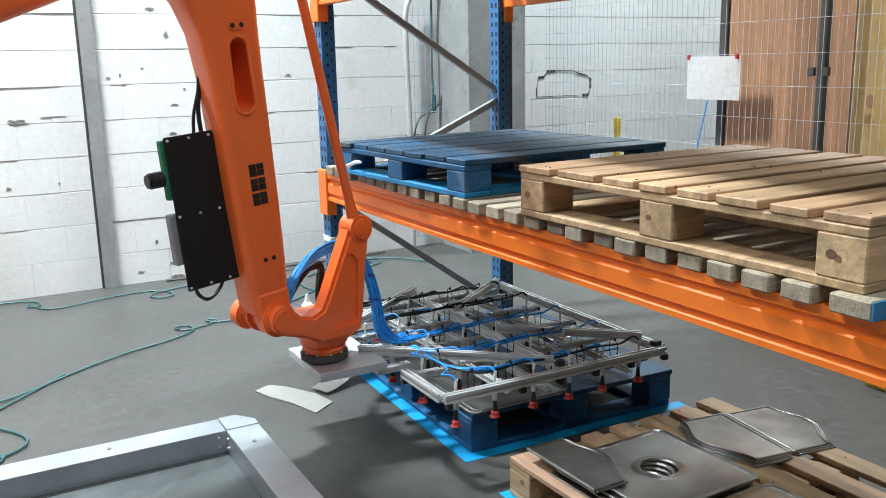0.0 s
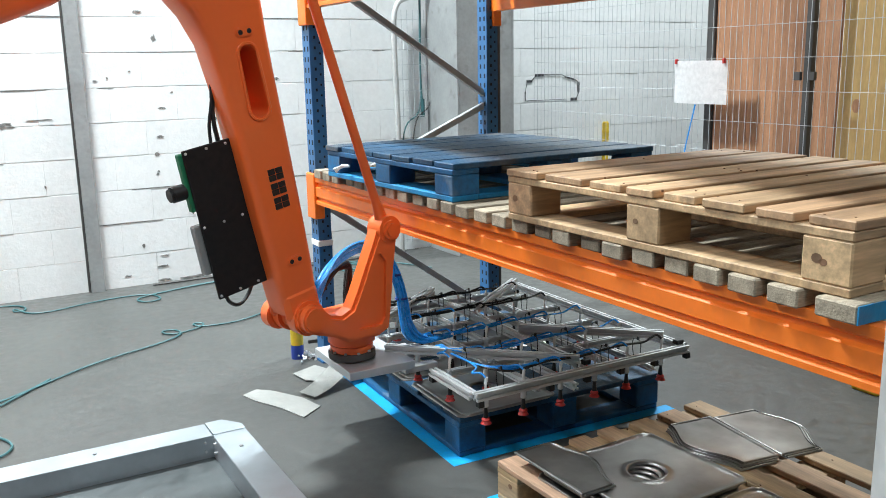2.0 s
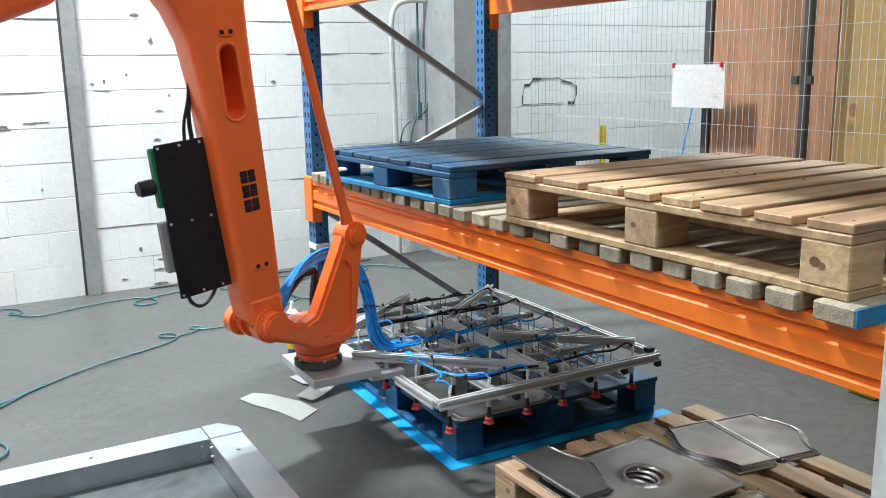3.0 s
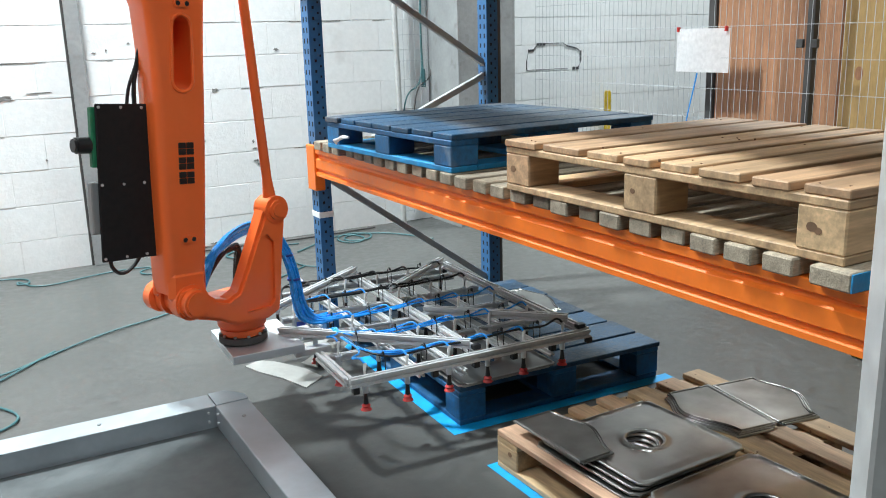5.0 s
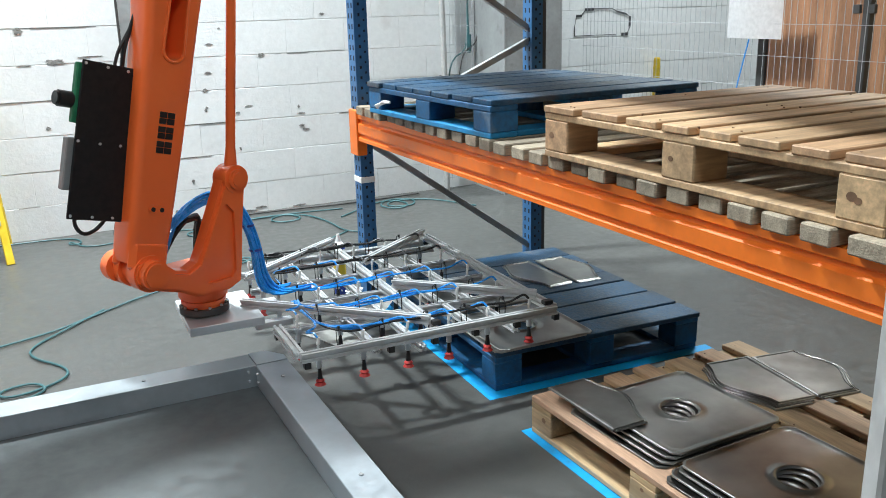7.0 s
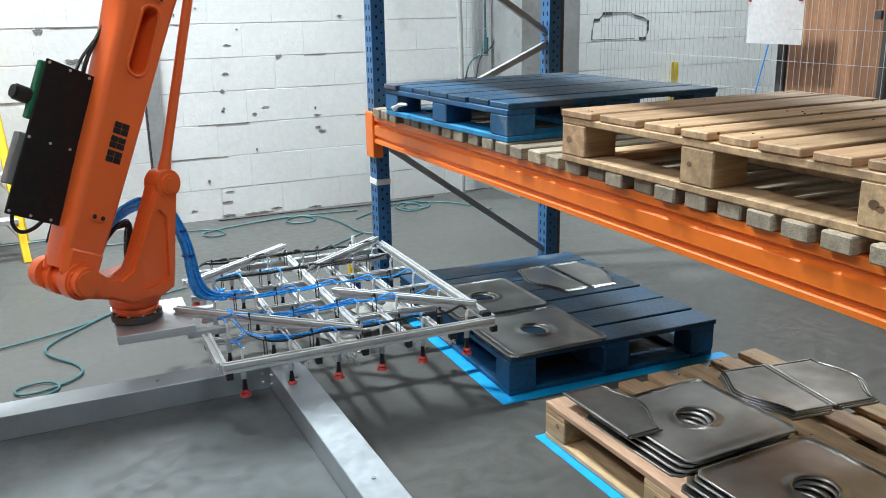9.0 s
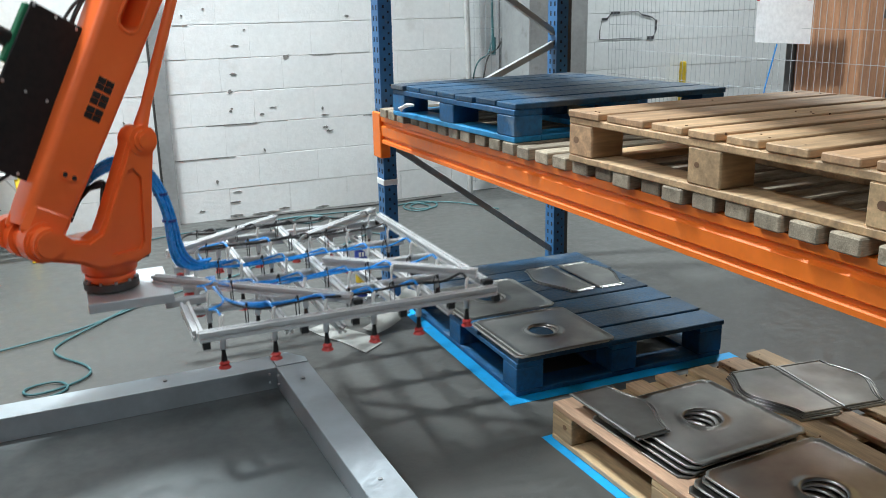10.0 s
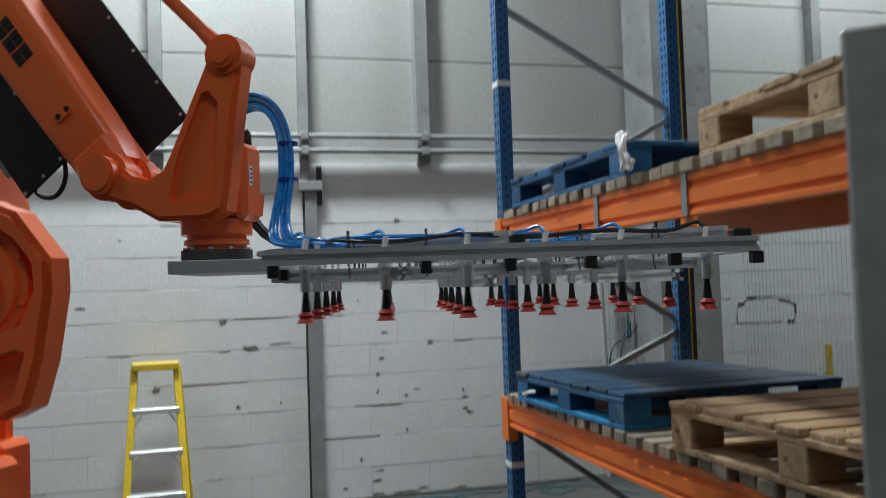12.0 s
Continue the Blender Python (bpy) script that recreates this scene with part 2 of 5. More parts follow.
def carve(ob, bm):
    """Cut the solid bm out of the mesh ob."""
    me = bpy.data.meshes.new("cutter")
    bmesh.ops.recalc_face_normals(bm, faces=bm.faces)
    bm.to_mesh(me)
    bm.free()
    tool = new("cutter", me)
    mod = ob.modifiers.new("cut", "BOOLEAN")
    mod.object, mod.operation, mod.solver = tool, "DIFFERENCE", "EXACT"
    par, basis = ob.parent, ob.matrix_basis.copy()
    ob.parent, ob.matrix_basis = None, Matrix()
    dg = bpy.context.evaluated_depsgraph_get()
    dg.update()
    old = ob.data
    res = bpy.data.meshes.new_from_object(ob.evaluated_get(dg))
    ob.modifiers.clear()
    ob.data = res
    res.name = old.name
    bpy.data.meshes.remove(old)
    bpy.data.objects.remove(tool)
    res.set_sharp_from_angle(angle=radians(30))
    ob.parent, ob.matrix_basis = par, basis


# ---- the hall ----
WALL_Y = 3.52
COURSE, COURSE_Z = 0.2325, -0.008    # height of a course, and where the lowest one starts


def slab(name, lo, hi, material, label, category):
    bm = bmesh.new()
    cube(bm, lo, hi)
    return tagged(part(name, bm, material, smooth=0), label, category, kind="structure")


def build_hall():
    slab("floor", (-9, -9, -0.2), (10, 5, 0), M_FLOOR, "worn grey concrete warehouse floor with stains", "floor")
    # ceiling and three walls out of view, added dark so shadows stay deep
    slab("ceiling", (-9, -9, 6.2), (10, 5, 6.4), M_CEIL, "unseen dark ceiling added high over the hall to cut bounced light", "ceiling")
    slab("wall_west", (-9.2, -9, 0), (-9, 5, 6.2), M_HALL, "unseen plain hall wall added dark to cut bounced light", "wall")
    slab("wall_east", (10, -9, 0), (10.2, 5, 6.2), M_HALL, "unseen plain hall wall added dark to cut bounced light", "wall")
    slab("wall_south", (-9, -9.2, 0), (10, -9, 6.2), M_HALL, "unseen plain hall wall added dark to cut bounced light", "wall")
    bm = bmesh.new()
    cube(bm, (-9, WALL_Y + 0.0028, 0), (10, WALL_Y + 0.2, 2.52))
    wall = tagged(part("wall_north", bm, M_JOINT, smooth=0), "white painted concrete block wall, chipped and stained", "wall", kind="structure")
    bm = bmesh.new()
    z = 2.175
    while z < 5.8:
        cube(bm, (-9, WALL_Y + 0.05, max(z + 0.004, 2.524)), (10, WALL_Y + 0.12, z + 0.594), 0.003)
        for k in range(1, 14):
            if z + 0.042 * k > 2.54:
                cube(bm, (-9, WALL_Y + 0.0492, z + 0.042 * k), (10, WALL_Y + 0.052, z + 0.042 * k + 0.005))
        z += 0.60
    tagged(part("wall_upper", bm, M_CLAD, smooth=0), "off-white ribbed metal cladding above the block wall", "wall", kind="structure")
    slab("wall_upper_back", (-9, WALL_Y + 0.13, 2.52), (10, WALL_Y + 0.2, 6.2), M_CLAD, "plain pale hall wall", "wall")
    return wall


def block_meshes():
    out = []
    for k in range(4):
        rnd = random.Random(k)
        bm = bmesh.new()
        cube(bm, (0.0, 0.0, 0.0), (0.4488, 0.05, COURSE - 0.005), 0.0016)
        for v in bm.verts:
            v.co += Vector((rnd.uniform(-1, 1), rnd.uniform(-1.2, 1.2), rnd.uniform(-1, 1))) * 0.0009
        out.append(finish(bm, "block", M_BLOCK, 0))
    return out


def build_blocks(wall):
    rnd, kinds = random.Random(5), block_meshes()
    rest = bmesh.new()
    for row in range(11):
        z = COURSE_Z + row * COURSE
        x = -9.0 + 0.11 + (0.225 if row % 2 else 0.0)
        if row == 0:
            z += 0.008
        while x < 9.5:
            y = WALL_Y + rnd.uniform(-0.001, 0.001)
            if -4.4 < x < 5.2 and row > 0:
                share("block", rnd.choice(kinds), wall, Matrix.Translation((x, y, z)))
            else:
                cube(rest, (x, y, z), (x + 0.4415, y + 0.04, COURSE_Z + (row + 1) * COURSE - 0.005))
            x += 0.45
    part("block_rest", rest, M_BLOCK, wall, smooth=0, kind="stuff")


def build_chips(wall):
    """Places where the paint and the block's face have broken away."""
    rnd = random.Random(11)
    spots = [(-1.22, 1.165, 0.075, 0.022), (0.14, 1.15, 0.03, 0.018), (-1.42, 1.37, 0.03, 0.028), (0.41, 0.62, 0.028, 0.01), (-0.06, 0.746, 0.02, 0.01),
             (-0.24, 1.71, 0.02, 0.03), (-0.22, 1.237, 0.03, 0.009), (-0.335, 1.887, 0.03, 0.012), (-0.25, 1.04, 0.028, 0.01), (0.62, 1.42, 0.02, 0.012),
             (-0.28, 0.92, 0.02, 0.02), (-2.4, 1.5, 0.04, 0.015), (0.9, 0.8, 0.03, 0.01), (-1.0, 1.19, 0.09, 0.006), (-1.42, 1.15, 0.06, 0.005),
             (-0.30, 0.018, 0.07, 0.012), (-0.10, 0.014, 0.12, 0.012), (0.05, 0.034, 0.05, 0.008), (0.35, 0.012, 0.06, 0.008), (-1.9, 0.9, 0.03, 0.02), (0.3, 1.9, 0.02, 0.03), (-0.1, 2.1, 0.03, 0.02)]
    spots += [(-0.144, 1.344, 0.012, 0.006), (0.022, 0.79, 0.03, 0.006), (-0.286, 0.78, 0.014, 0.012), (0.44, 0.59, 0.032, 0.011), (0.41, 0.71, 0.03, 0.006),
              (-0.063, 0.484, 0.01, 0.016), (-0.425, 0.284, 0.012, 0.02), (-0.286, 0.195, 0.04, 0.006), (-0.566, 1.45, 0.008, 0.012), (-1.018, 0.75, 0.008, 0.012),
              (-1.325, 0.74, 0.02, 0.016), (-0.55, 0.076, 0.03, 0.01), (-0.278, 0.80, 0.012, 0.01), (0.396, 0.76, 0.01, 0.016), (-0.667, 2.37, 0.012, 0.05), (-0.30, 0.12, 0.05, 0.012)]
    for _ in range(6):
        spots.append((rnd.uniform(-2.5, 1.6), rnd.uniform(0.2, 2.4), rnd.uniform(0.008, 0.02), rnd.uniform(0.004, 0.01)))
    for x, z, a, b in spots:
        bm = bmesh.new()
        n = 17
        pts = [(x + a * (0.5 + 0.6 * rnd.random()) * math.cos(6.283 * k / n), z + b * (0.35 + 0.75 * rnd.random()) * math.sin(6.283 * k / n)) for k in range(n)]
        prism(bm, pts, WALL_Y - 0.0025, WALL_Y + 0.004)
        part("paint_chip", bm, M_CHIP, wall, smooth=0)
    for row in range(1, 11):
        z = COURSE_Z + row * COURSE - 0.003
        for _ in range(2):
            x = rnd.uniform(-3, 1.6)
            bm = bmesh.new()
            cube(bm, (x, WALL_Y - 0.0015, z - 0.002), (x + rnd.uniform(0.1, 0.5), WALL_Y + 0.01, z + rnd.uniform(0.0, 0.002)))
            part("open_joint", bm, M_CHIP, wall, smooth=0)


def build_steelwork():
    bm = bmesh.new()
    cube(bm, (-0.805, WALL_Y - 0.05, 0), (-0.715, WALL_Y - 0.042, 2.33), 0.002)
    cube(bm, (-0.768, WALL_Y - 0.042, 0), (-0.752, WALL_Y, 2.33))
    col = part("wall_post", bm, M_GREY, smooth=0)
    tagged(col, "grey steel wall post with a bracket on top", "post")
    bm = bmesh.new()
    cube(bm, (-0.818, WALL_Y - 0.02, 0), (-0.803, WALL_Y - 0.0, 2.33))
    part("gap_seal", bm, M_DARK, col)
    bm = bmesh.new()
    cube(bm, (-0.85, WALL_Y - 0.075, 2.33), (-0.67, WALL_Y, 2.40), 0.004)
    part("cap_plate", bm, M_GREY, col)
    bm = bmesh.new()
    cube(bm, (-0.71, WALL_Y - 0.02, 2.22), (-0.67, WALL_Y + 0.0, 2.52))
    part("bracket", bm, M_DARK, col)
    for x, w in ((-1.86, 0.09), (-0.80, 0.07), (0.13, 0.1), (3.76, 0.09), (-2.9, 0.1), (4.8, 0.1)):
        bm = bmesh.new()
        cube(bm, (x - w / 2, WALL_Y - 0.06, 2.40 if x == -0.80 else 2.53), (x + w / 2, WALL_Y - 0.052, 6.19))
        cube(bm, (x - w / 2, WALL_Y - 0.052, 2.54), (x - w / 2 + 0.008, WALL_Y + 0.045, 6.19))
        cube(bm, (x + w / 2 - 0.008, WALL_Y - 0.052, 2.54), (x + w / 2, WALL_Y + 0.045, 6.19))
        tagged(part("cladding_post", bm, M_GREY, smooth=0), "grey steel post carrying the wall cladding", "post", "cladding posts")
    for z in (2.735, 2.625):
        bm = bmesh.new()
        cyl(bm, (-9, WALL_Y - 0.1, z), (10, WALL_Y - 0.1, z), 0.021, seg=14)
        for x in (-2.9, -0.8, 0.13, 3.76):
            cube(bm, (x - 0.03, WALL_Y - 0.13, z - 0.03), (x + 0.03, WALL_Y - 0.062, z + 0.03), 0.005)
        tagged(part("wall_pipe", bm, M_GREY), "grey steel pipe running along the wall", "pipe", "wall pipes")
    # portal column by the corner of the rack
    bm = bmesh.new()
    cube(bm, (1.88, 3.02, 0), (1.90, 3.50, 6.19), 0.002)
    cube(bm, (1.90, 3.25, 0), (2.38, 3.27, 6.19))
    cube(bm, (2.38, 3.02, 0), (2.40, 3.50, 6.19), 0.002)
    cube(bm, (1.90, 3.02, 0), (2.38, 3.04, 6.19))
    tagged(part("portal_column", bm, M_GREY, smooth=0), "broad grey painted steel building column", "column")


def mesh_panel(name, a, b, z0, z1, pitch, rows, label):
    """A welded wire fence panel between two points of the floor plan."""
    root = empty(name, pose(a[0], a[1], 0, 0, 0, math.degrees(math.atan2(b[1] - a[1], b[0] - a[0]))), label, "fence")
    length = math.dist(a, b)
    bm = bmesh.new()
    for k in range(int(length / pitch) + 1):
        cube(bm, (k * pitch - 0.0013, -0.0013, z0), (k * pitch + 0.0013, 0.0013, z1))
    tagged(part("wire_mesh", bm, M_WIRE, root, smooth=0), kind="stuff")
    for z in rows:
        bm = bmesh.new()
        cyl(bm, (0, -0.005, z), (length, -0.005, z), 0.0016, seg=6)
        part("cross_wire", bm, M_WIRE, root)
    return root, length


def build_fence():
    rows = [0.1 + 0.2 * k for k in range(11)]
    root, n = mesh_panel("wire_fence", (2.9, 3.44), (2.9, -1.2), 0.08, 2.2, 0.05, rows, "grey welded wire mesh safety fence")
    for d in (2.735, n - 0.03):
        bm = bmesh.new()
        cube(bm, (d - 0.025, 0.01, 0), (d + 0.025, 0.06, 2.25), 0.003)
        cube(bm, (d - 0.07, -0.03, 0), (d + 0.07, 0.1, 0.01))
        post = part("post", bm, M_DARK, root, "dark painted fence post")
        for z in (0.5, 1.39):
            for s in (-0.05, 0.05):
                bm = bmesh.new()
                cube(bm, (d + s - 0.022, -0.015, z - 0.025), (d + s + 0.022, 0.01, z + 0.025), 0.003)
                part("clamp", bm, M_DARK, post)
    side, n = mesh_panel("wire_fence_end", (1.58, 3.44), (1.87, 3.44), 0.08, 1.92, 0.05, rows[:9], "short wire mesh panel in a bent tube frame")
    bm = bmesh.new()
    tube(bm, [(0, 0, 0), (0, 0, 1.0), (-0.02, 0, 1.7), (-0.01, 0, 1.95), (0.10, 0, 2.02), (0.29, 0, 2.02)], 0.022, seg=10)
    part("tube_frame", bm, M_POST, side)
    # board sign hung on the mesh
    bm = bmesh.new()
    n = 12
    vs = [[bm.verts.new((2.885 - 0.01 * math.sin(k / n * 5), 1.755 - 0.46 * k / n, z)) for z in (1.205, 1.49)] for k in range(n + 1)]
    for u, v in zip(vs, vs[1:]):
        bm.faces.new((u[0], v[0], v[1], u[1]))
    bmesh.ops.solidify(bm, geom=bm.faces[:], thickness=0.002)
    sign = tagged(part("paper_sign", bm, M_PAPER), "blank white paper sheet hung on the wire fence", "sign")
    for y in (1.74, 1.315):
        bm = bmesh.new()
        cube(bm, (2.868, y - 0.007, 1.47), (2.892, y + 0.007, 1.502), 0.002)
        part("clip", bm, M_RED, sign, "dark red clip")


def build_boards():
    root = empty("wood_partition", pose(3.15, 1.64, 0), "tall brown vertical timber boarding behind the fence", "partition")
    y = 0.0
    while y > -0.93:
        bm = bmesh.new()
        cube(bm, (0, y - 0.0738, 0), (0.022, y, 2.9), 0.001)
        part("board", bm, M_BROWN, root, smooth=0)
        y -= 0.0745
    bm = bmesh.new()
    cube(bm, (-0.02, 0.005, 0), (0.04, 0.075, 2.9), 0.003)
    part("edge_post", bm, M_DARK, root)
    bm = bmesh.new()
    cube(bm, (0, -2.6, 0), (0.02, -0.98, 2.9), 0.001)
    ply = tagged(part("plywood_sheet", bm, M_PLY, at=pose(3.16, 1.64, 0), smooth=0), "large sheet of yellowish plywood standing on edge", "board")
    bm = bmesh.new()
    prism(bm, [(-1.10 + 0.028 * math.cos(a / 10 * 6.283), 1.21 + 0.042 * math.sin(a / 10 * 6.283)) for a in range(10)], -0.001, 0.004, "x")
    part("knot", bm, M_BROWN, ply)


def build_wall_marks():
    """The outline drawn on the wall, a yellow pole, hanging air lines."""
    bm = bmesh.new()
    pts = [(2.86, 1.18), (2.86, 1.25), (2.88, 1.335), (2.93, 1.345), (2.97, 1.385), (3.05, 1.395), (3.25, 1.395), (3.29, 1.37), (3.40, 1.345), (3.435, 1.32), (3.45, 1.24), (3.42, 1.18), (3.36, 1.165)]
    rnd = random.Random(3)
    for a, b in zip(pts, pts[1:]):
        w = rnd.uniform(0.003, 0.008)
        cube(bm, (min(a[0], b[0]) - w, WALL_Y - 0.004, min(a[1], b[1]) - w), (max(a[0], b[0]) + w, WALL_Y - 0.002, max(a[1], b[1]) + w)) if min(abs(a[0] - b[0]), abs(a[1] - b[1])) < 0.02 else \
            prism(bm, [(a[0], a[1] - w), (b[0], b[1] - w), (b[0], b[1] + w), (a[0], a[1] + w)], WALL_Y - 0.004, WALL_Y - 0.002)
    cube(bm, (2.86, WALL_Y - 0.004, 1.172), (3.30, WALL_Y - 0.002, 1.177))
    tagged(part("marker_outline", bm, M_INK, smooth=0), "rough outline drawn in black marker on the wall", "drawing", kind="structure")
    bm = bmesh.new()
    tube(bm, [(2.878, 1.55, 1.20), (2.876, 1.60, 1.0), (2.88, 1.64, 0.86), (2.878, 1.67, 0.5), (2.88, 1.72, 0.0)], 0.005, seg=6)
    tagged(part("blue_cord", bm, M_HOSE), "thin blue cord hanging down the wire fence", "cord")
    bm = bmesh.new()
    cyl(bm, (3.70, 3.44, 0), (3.70, 3.44, 0.95), 0.03)
    cyl(bm, (3.70, 3.44, 0.86), (3.70, 3.44, 0.88), 0.034)
    cyl(bm, (3.70, 3.44, 0.95), (3.70, 3.44, 0.96), 0.024)
    tagged(part("yellow_pole", bm, M_YELLOW), "short yellow painted pole by the wall", "pole")
    for x, mat_, low in ((1.80, M_TEAL, 1.15), (1.90, M_DARK, 1.2)):
        bm = bmesh.new()
        tube(bm, [(x, 3.46, 2.45), (x + 0.01, 3.46, 1.9), (x - 0.005, 3.46, 1.5), (x + 0.01, 3.46, low)], 0.009)
        tube(bm, [(x, 3.46, low + 0.1), (x - 0.03, 3.45, low - 0.05), (x - 0.16, 3.44, low - 0.1), (x - 0.2, 3.44, low - 0.35)], 0.006)
        cyl(bm, (x + 0.01, 3.46, low - 0.06), (x + 0.01, 3.46, low + 0.08), 0.02, seg=10)
        tagged(part("air_line", bm, mat_), "hanging compressed air line with a coupling on the wall", "hose", "hanging air lines")


# ---- pallet rack ----
Y_END, Y_NEAR = 1.35, -2.05


def upright(x, y, name="upright"):
    bm = bmesh.new()
    z1 = 3.9
    # open omega section as one outline, on its foot plate
    t, w, d = 0.004, 0.09, 0.07
    prism(bm, [(x, y), (x + d, y), (x + d, y + 0.03), (x + d - t, y + 0.03), (x + d - t, y + t), (x + t, y + t), (x + t, y + w - t),
               (x + d - t, y + w - t), (x + d - t, y + w - 0.03), (x + d, y + w - 0.03), (x + d, y + w), (x, y + w)], 0.005, z1, "z")
    cube(bm, (x - 0.02, y - 0.02, 0), (x + 0.09, y + 0.11, 0.01))
    return bm


def slots(x, y):
    bm = bmesh.new()
    z = 0.12
    while z < 3.8:
        for dy, dz in ((0.022, 0.0), (0.062, 0.0)):
            cube(bm, (x - 0.0012, y + dy - 0.006, z + dz), (x + 0.002, y + dy + 0.006, z + dz + 0.024))
        cube(bm, (x + 0.022, y - 0.0012, z + 0.01), (x + 0.032, y + 0.002, z + 0.024))
        cube(bm, (x + 0.048, y - 0.0012, z - 0.014), (x + 0.056, y + 0.002, z - 0.004))
        z += 0.05
    return bm


def strut(bm, a, b, w=0.02, t=0.035):
    a, b = Vector(a), Vector(b)
    d = b - a
    q = d.to_track_quat("Z", "X")
    cube(bm, (-w, -t / 2, -d.length / 2), (w, t / 2, d.length / 2), 0.002, at=Matrix.Translation((a + b) / 2) @ q.to_matrix().to_4x4())


def build_rack():
    root = empty("pallet_rack", pose(0, 0, 0), "pallet rack with blue uprights and orange beams", "rack")
    for yy in (Y_END - 0.09, Y_NEAR - 0.09):
        for x in (0.01, 1.02):
            up = part("upright", upright(x, yy), M_BLUE, root, "blue perforated steel upright", smooth=0)
            part("perforation", slots(x, yy), M_HOLE, up, smooth=0, kind="stuff")
        y = yy + 0.045
        for a, b in ([((0.06, 0.82), (1.04, 0.12)), ((1.04, 1.33), (0.06, 1.95)), ((1.04, 1.28), (0.06, 0.86)), ((1.04, 2.52), (0.06, 3.07)), ((1.04, 2.48), (0.06, 1.96))]):
            bm = bmesh.new()
            strut(bm, (a[0], y, a[1]), (b[0], y, b[1]), 0.016, 0.03)
            part("brace", bm, M_BRACE, root, "grey steel diagonal brace")
    for z in (0.968, 1.908):
        for x, s in ((0.0, 1), (1.10, -1)):
            bm = bmesh.new()
            prof = [(0, 0), (0, -0.026), (0.013, -0.034), (0.013, -0.046), (0, -0.054), (0, -0.098), (0.012, -0.105), (0.012, -0.115), (0, -0.122), (0, -0.137), (0.05, -0.137), (0.05, -0.0)]
            prism(bm, [(x + s * p[0], z + p[1]) for p in prof], Y_NEAR, Y_END - 0.09)
            beam = part("beam", bm, M_BEAM, root, "orange box section beam with pressed grooves", smooth=0)
            for y0, y1 in ((Y_END - 0.105, Y_END - 0.002), (Y_NEAR - 0.088, Y_NEAR + 0.015)):
                bm = bmesh.new()
                cube(bm, (min(x - 0.008 * s, x + 0.045 * s), y0, z - 0.215), (max(x - 0.008 * s, x + 0.045 * s), y1, z + 0.012), 0.004)
                part("connector", bm, M_BEAM, beam)
    # white tape bands on the front upright
    for z in (0.61, 2.63):
        bm = bmesh.new()
        cube(bm, (0.006, Y_END - 0.094, z), (0.085, Y_END + 0.004, z + 0.03), 0.002)
        part("tape_band", bm, M_WHITE, root, "white tape wound round the upright")
    # grey ties on the upper beam
    for y in (0.05, -0.62):
        bm = bmesh.new()
        cube(bm, (-0.006, y, 1.77), (0.0, y + 0.035, 1.912), 0.001)
        cube(bm, (-0.006, y, 1.908), (0.055, y + 0.035, 1.914), 0.001)
        part("strap", bm, M_GREY, root, "grey strap looped over the upper beam")
    # striped guard beside the rear upright
    bm = bmesh.new()
    cube(bm, (1.185, 1.50, 0), (1.268, 1.56, 3.9), 0.002)
    g = tagged(part("guard_post", bm, M_DARK), "dark guard post with a thin yellow stripe behind the rack", "post")
    bm = bmesh.new()
    cube(bm, (1.226, 1.4965, 0), (1.239, 1.4995, 3.9))
    part("yellow_stripe", bm, M_YELLOW, g)


def build_decks():
    rnd = random.Random(8)
    for z in (0.968, 1.908):
        y = 1.20
        bm = bmesh.new()
        cube(bm, (0, 0, 0), (1.13, 0.082, 0.042), 0.004)
        me = finish(bm, "batten", M_BATTEN, 0)
        deck = empty("timber_deck", pose(0, 0, z), "row of grey timber battens laid across the rack beams", "deck", "rack decks")
        while y > Y_NEAR + 0.12:
            if z > 1 or not -1.83 < y - 0.082 < -1.63:
                share("batten", me, deck, pose(-0.015 + rnd.uniform(-0.012, 0.012), y - 0.082, 0.0, 0, 0, rnd.uniform(-0.6, 0.6)))
            y -= 0.113
        bm = bmesh.new()
        cube(bm, (0, 0, 0), (1.13, 0.10, 0.042), 0.004)
        if z < 1:
            bat = part("batten", bm, M_BATTEN, deck, at=pose(-0.03, -1.74, 0.0), smooth=0)
            bm = bmesh.new()
            cube(bm, (0.0, -0.004, 0.002), (1.12, -0.0005, 0.041))
            part("painted_side", bm, M_PEDGE, bat, "bright blue paint along the batten")


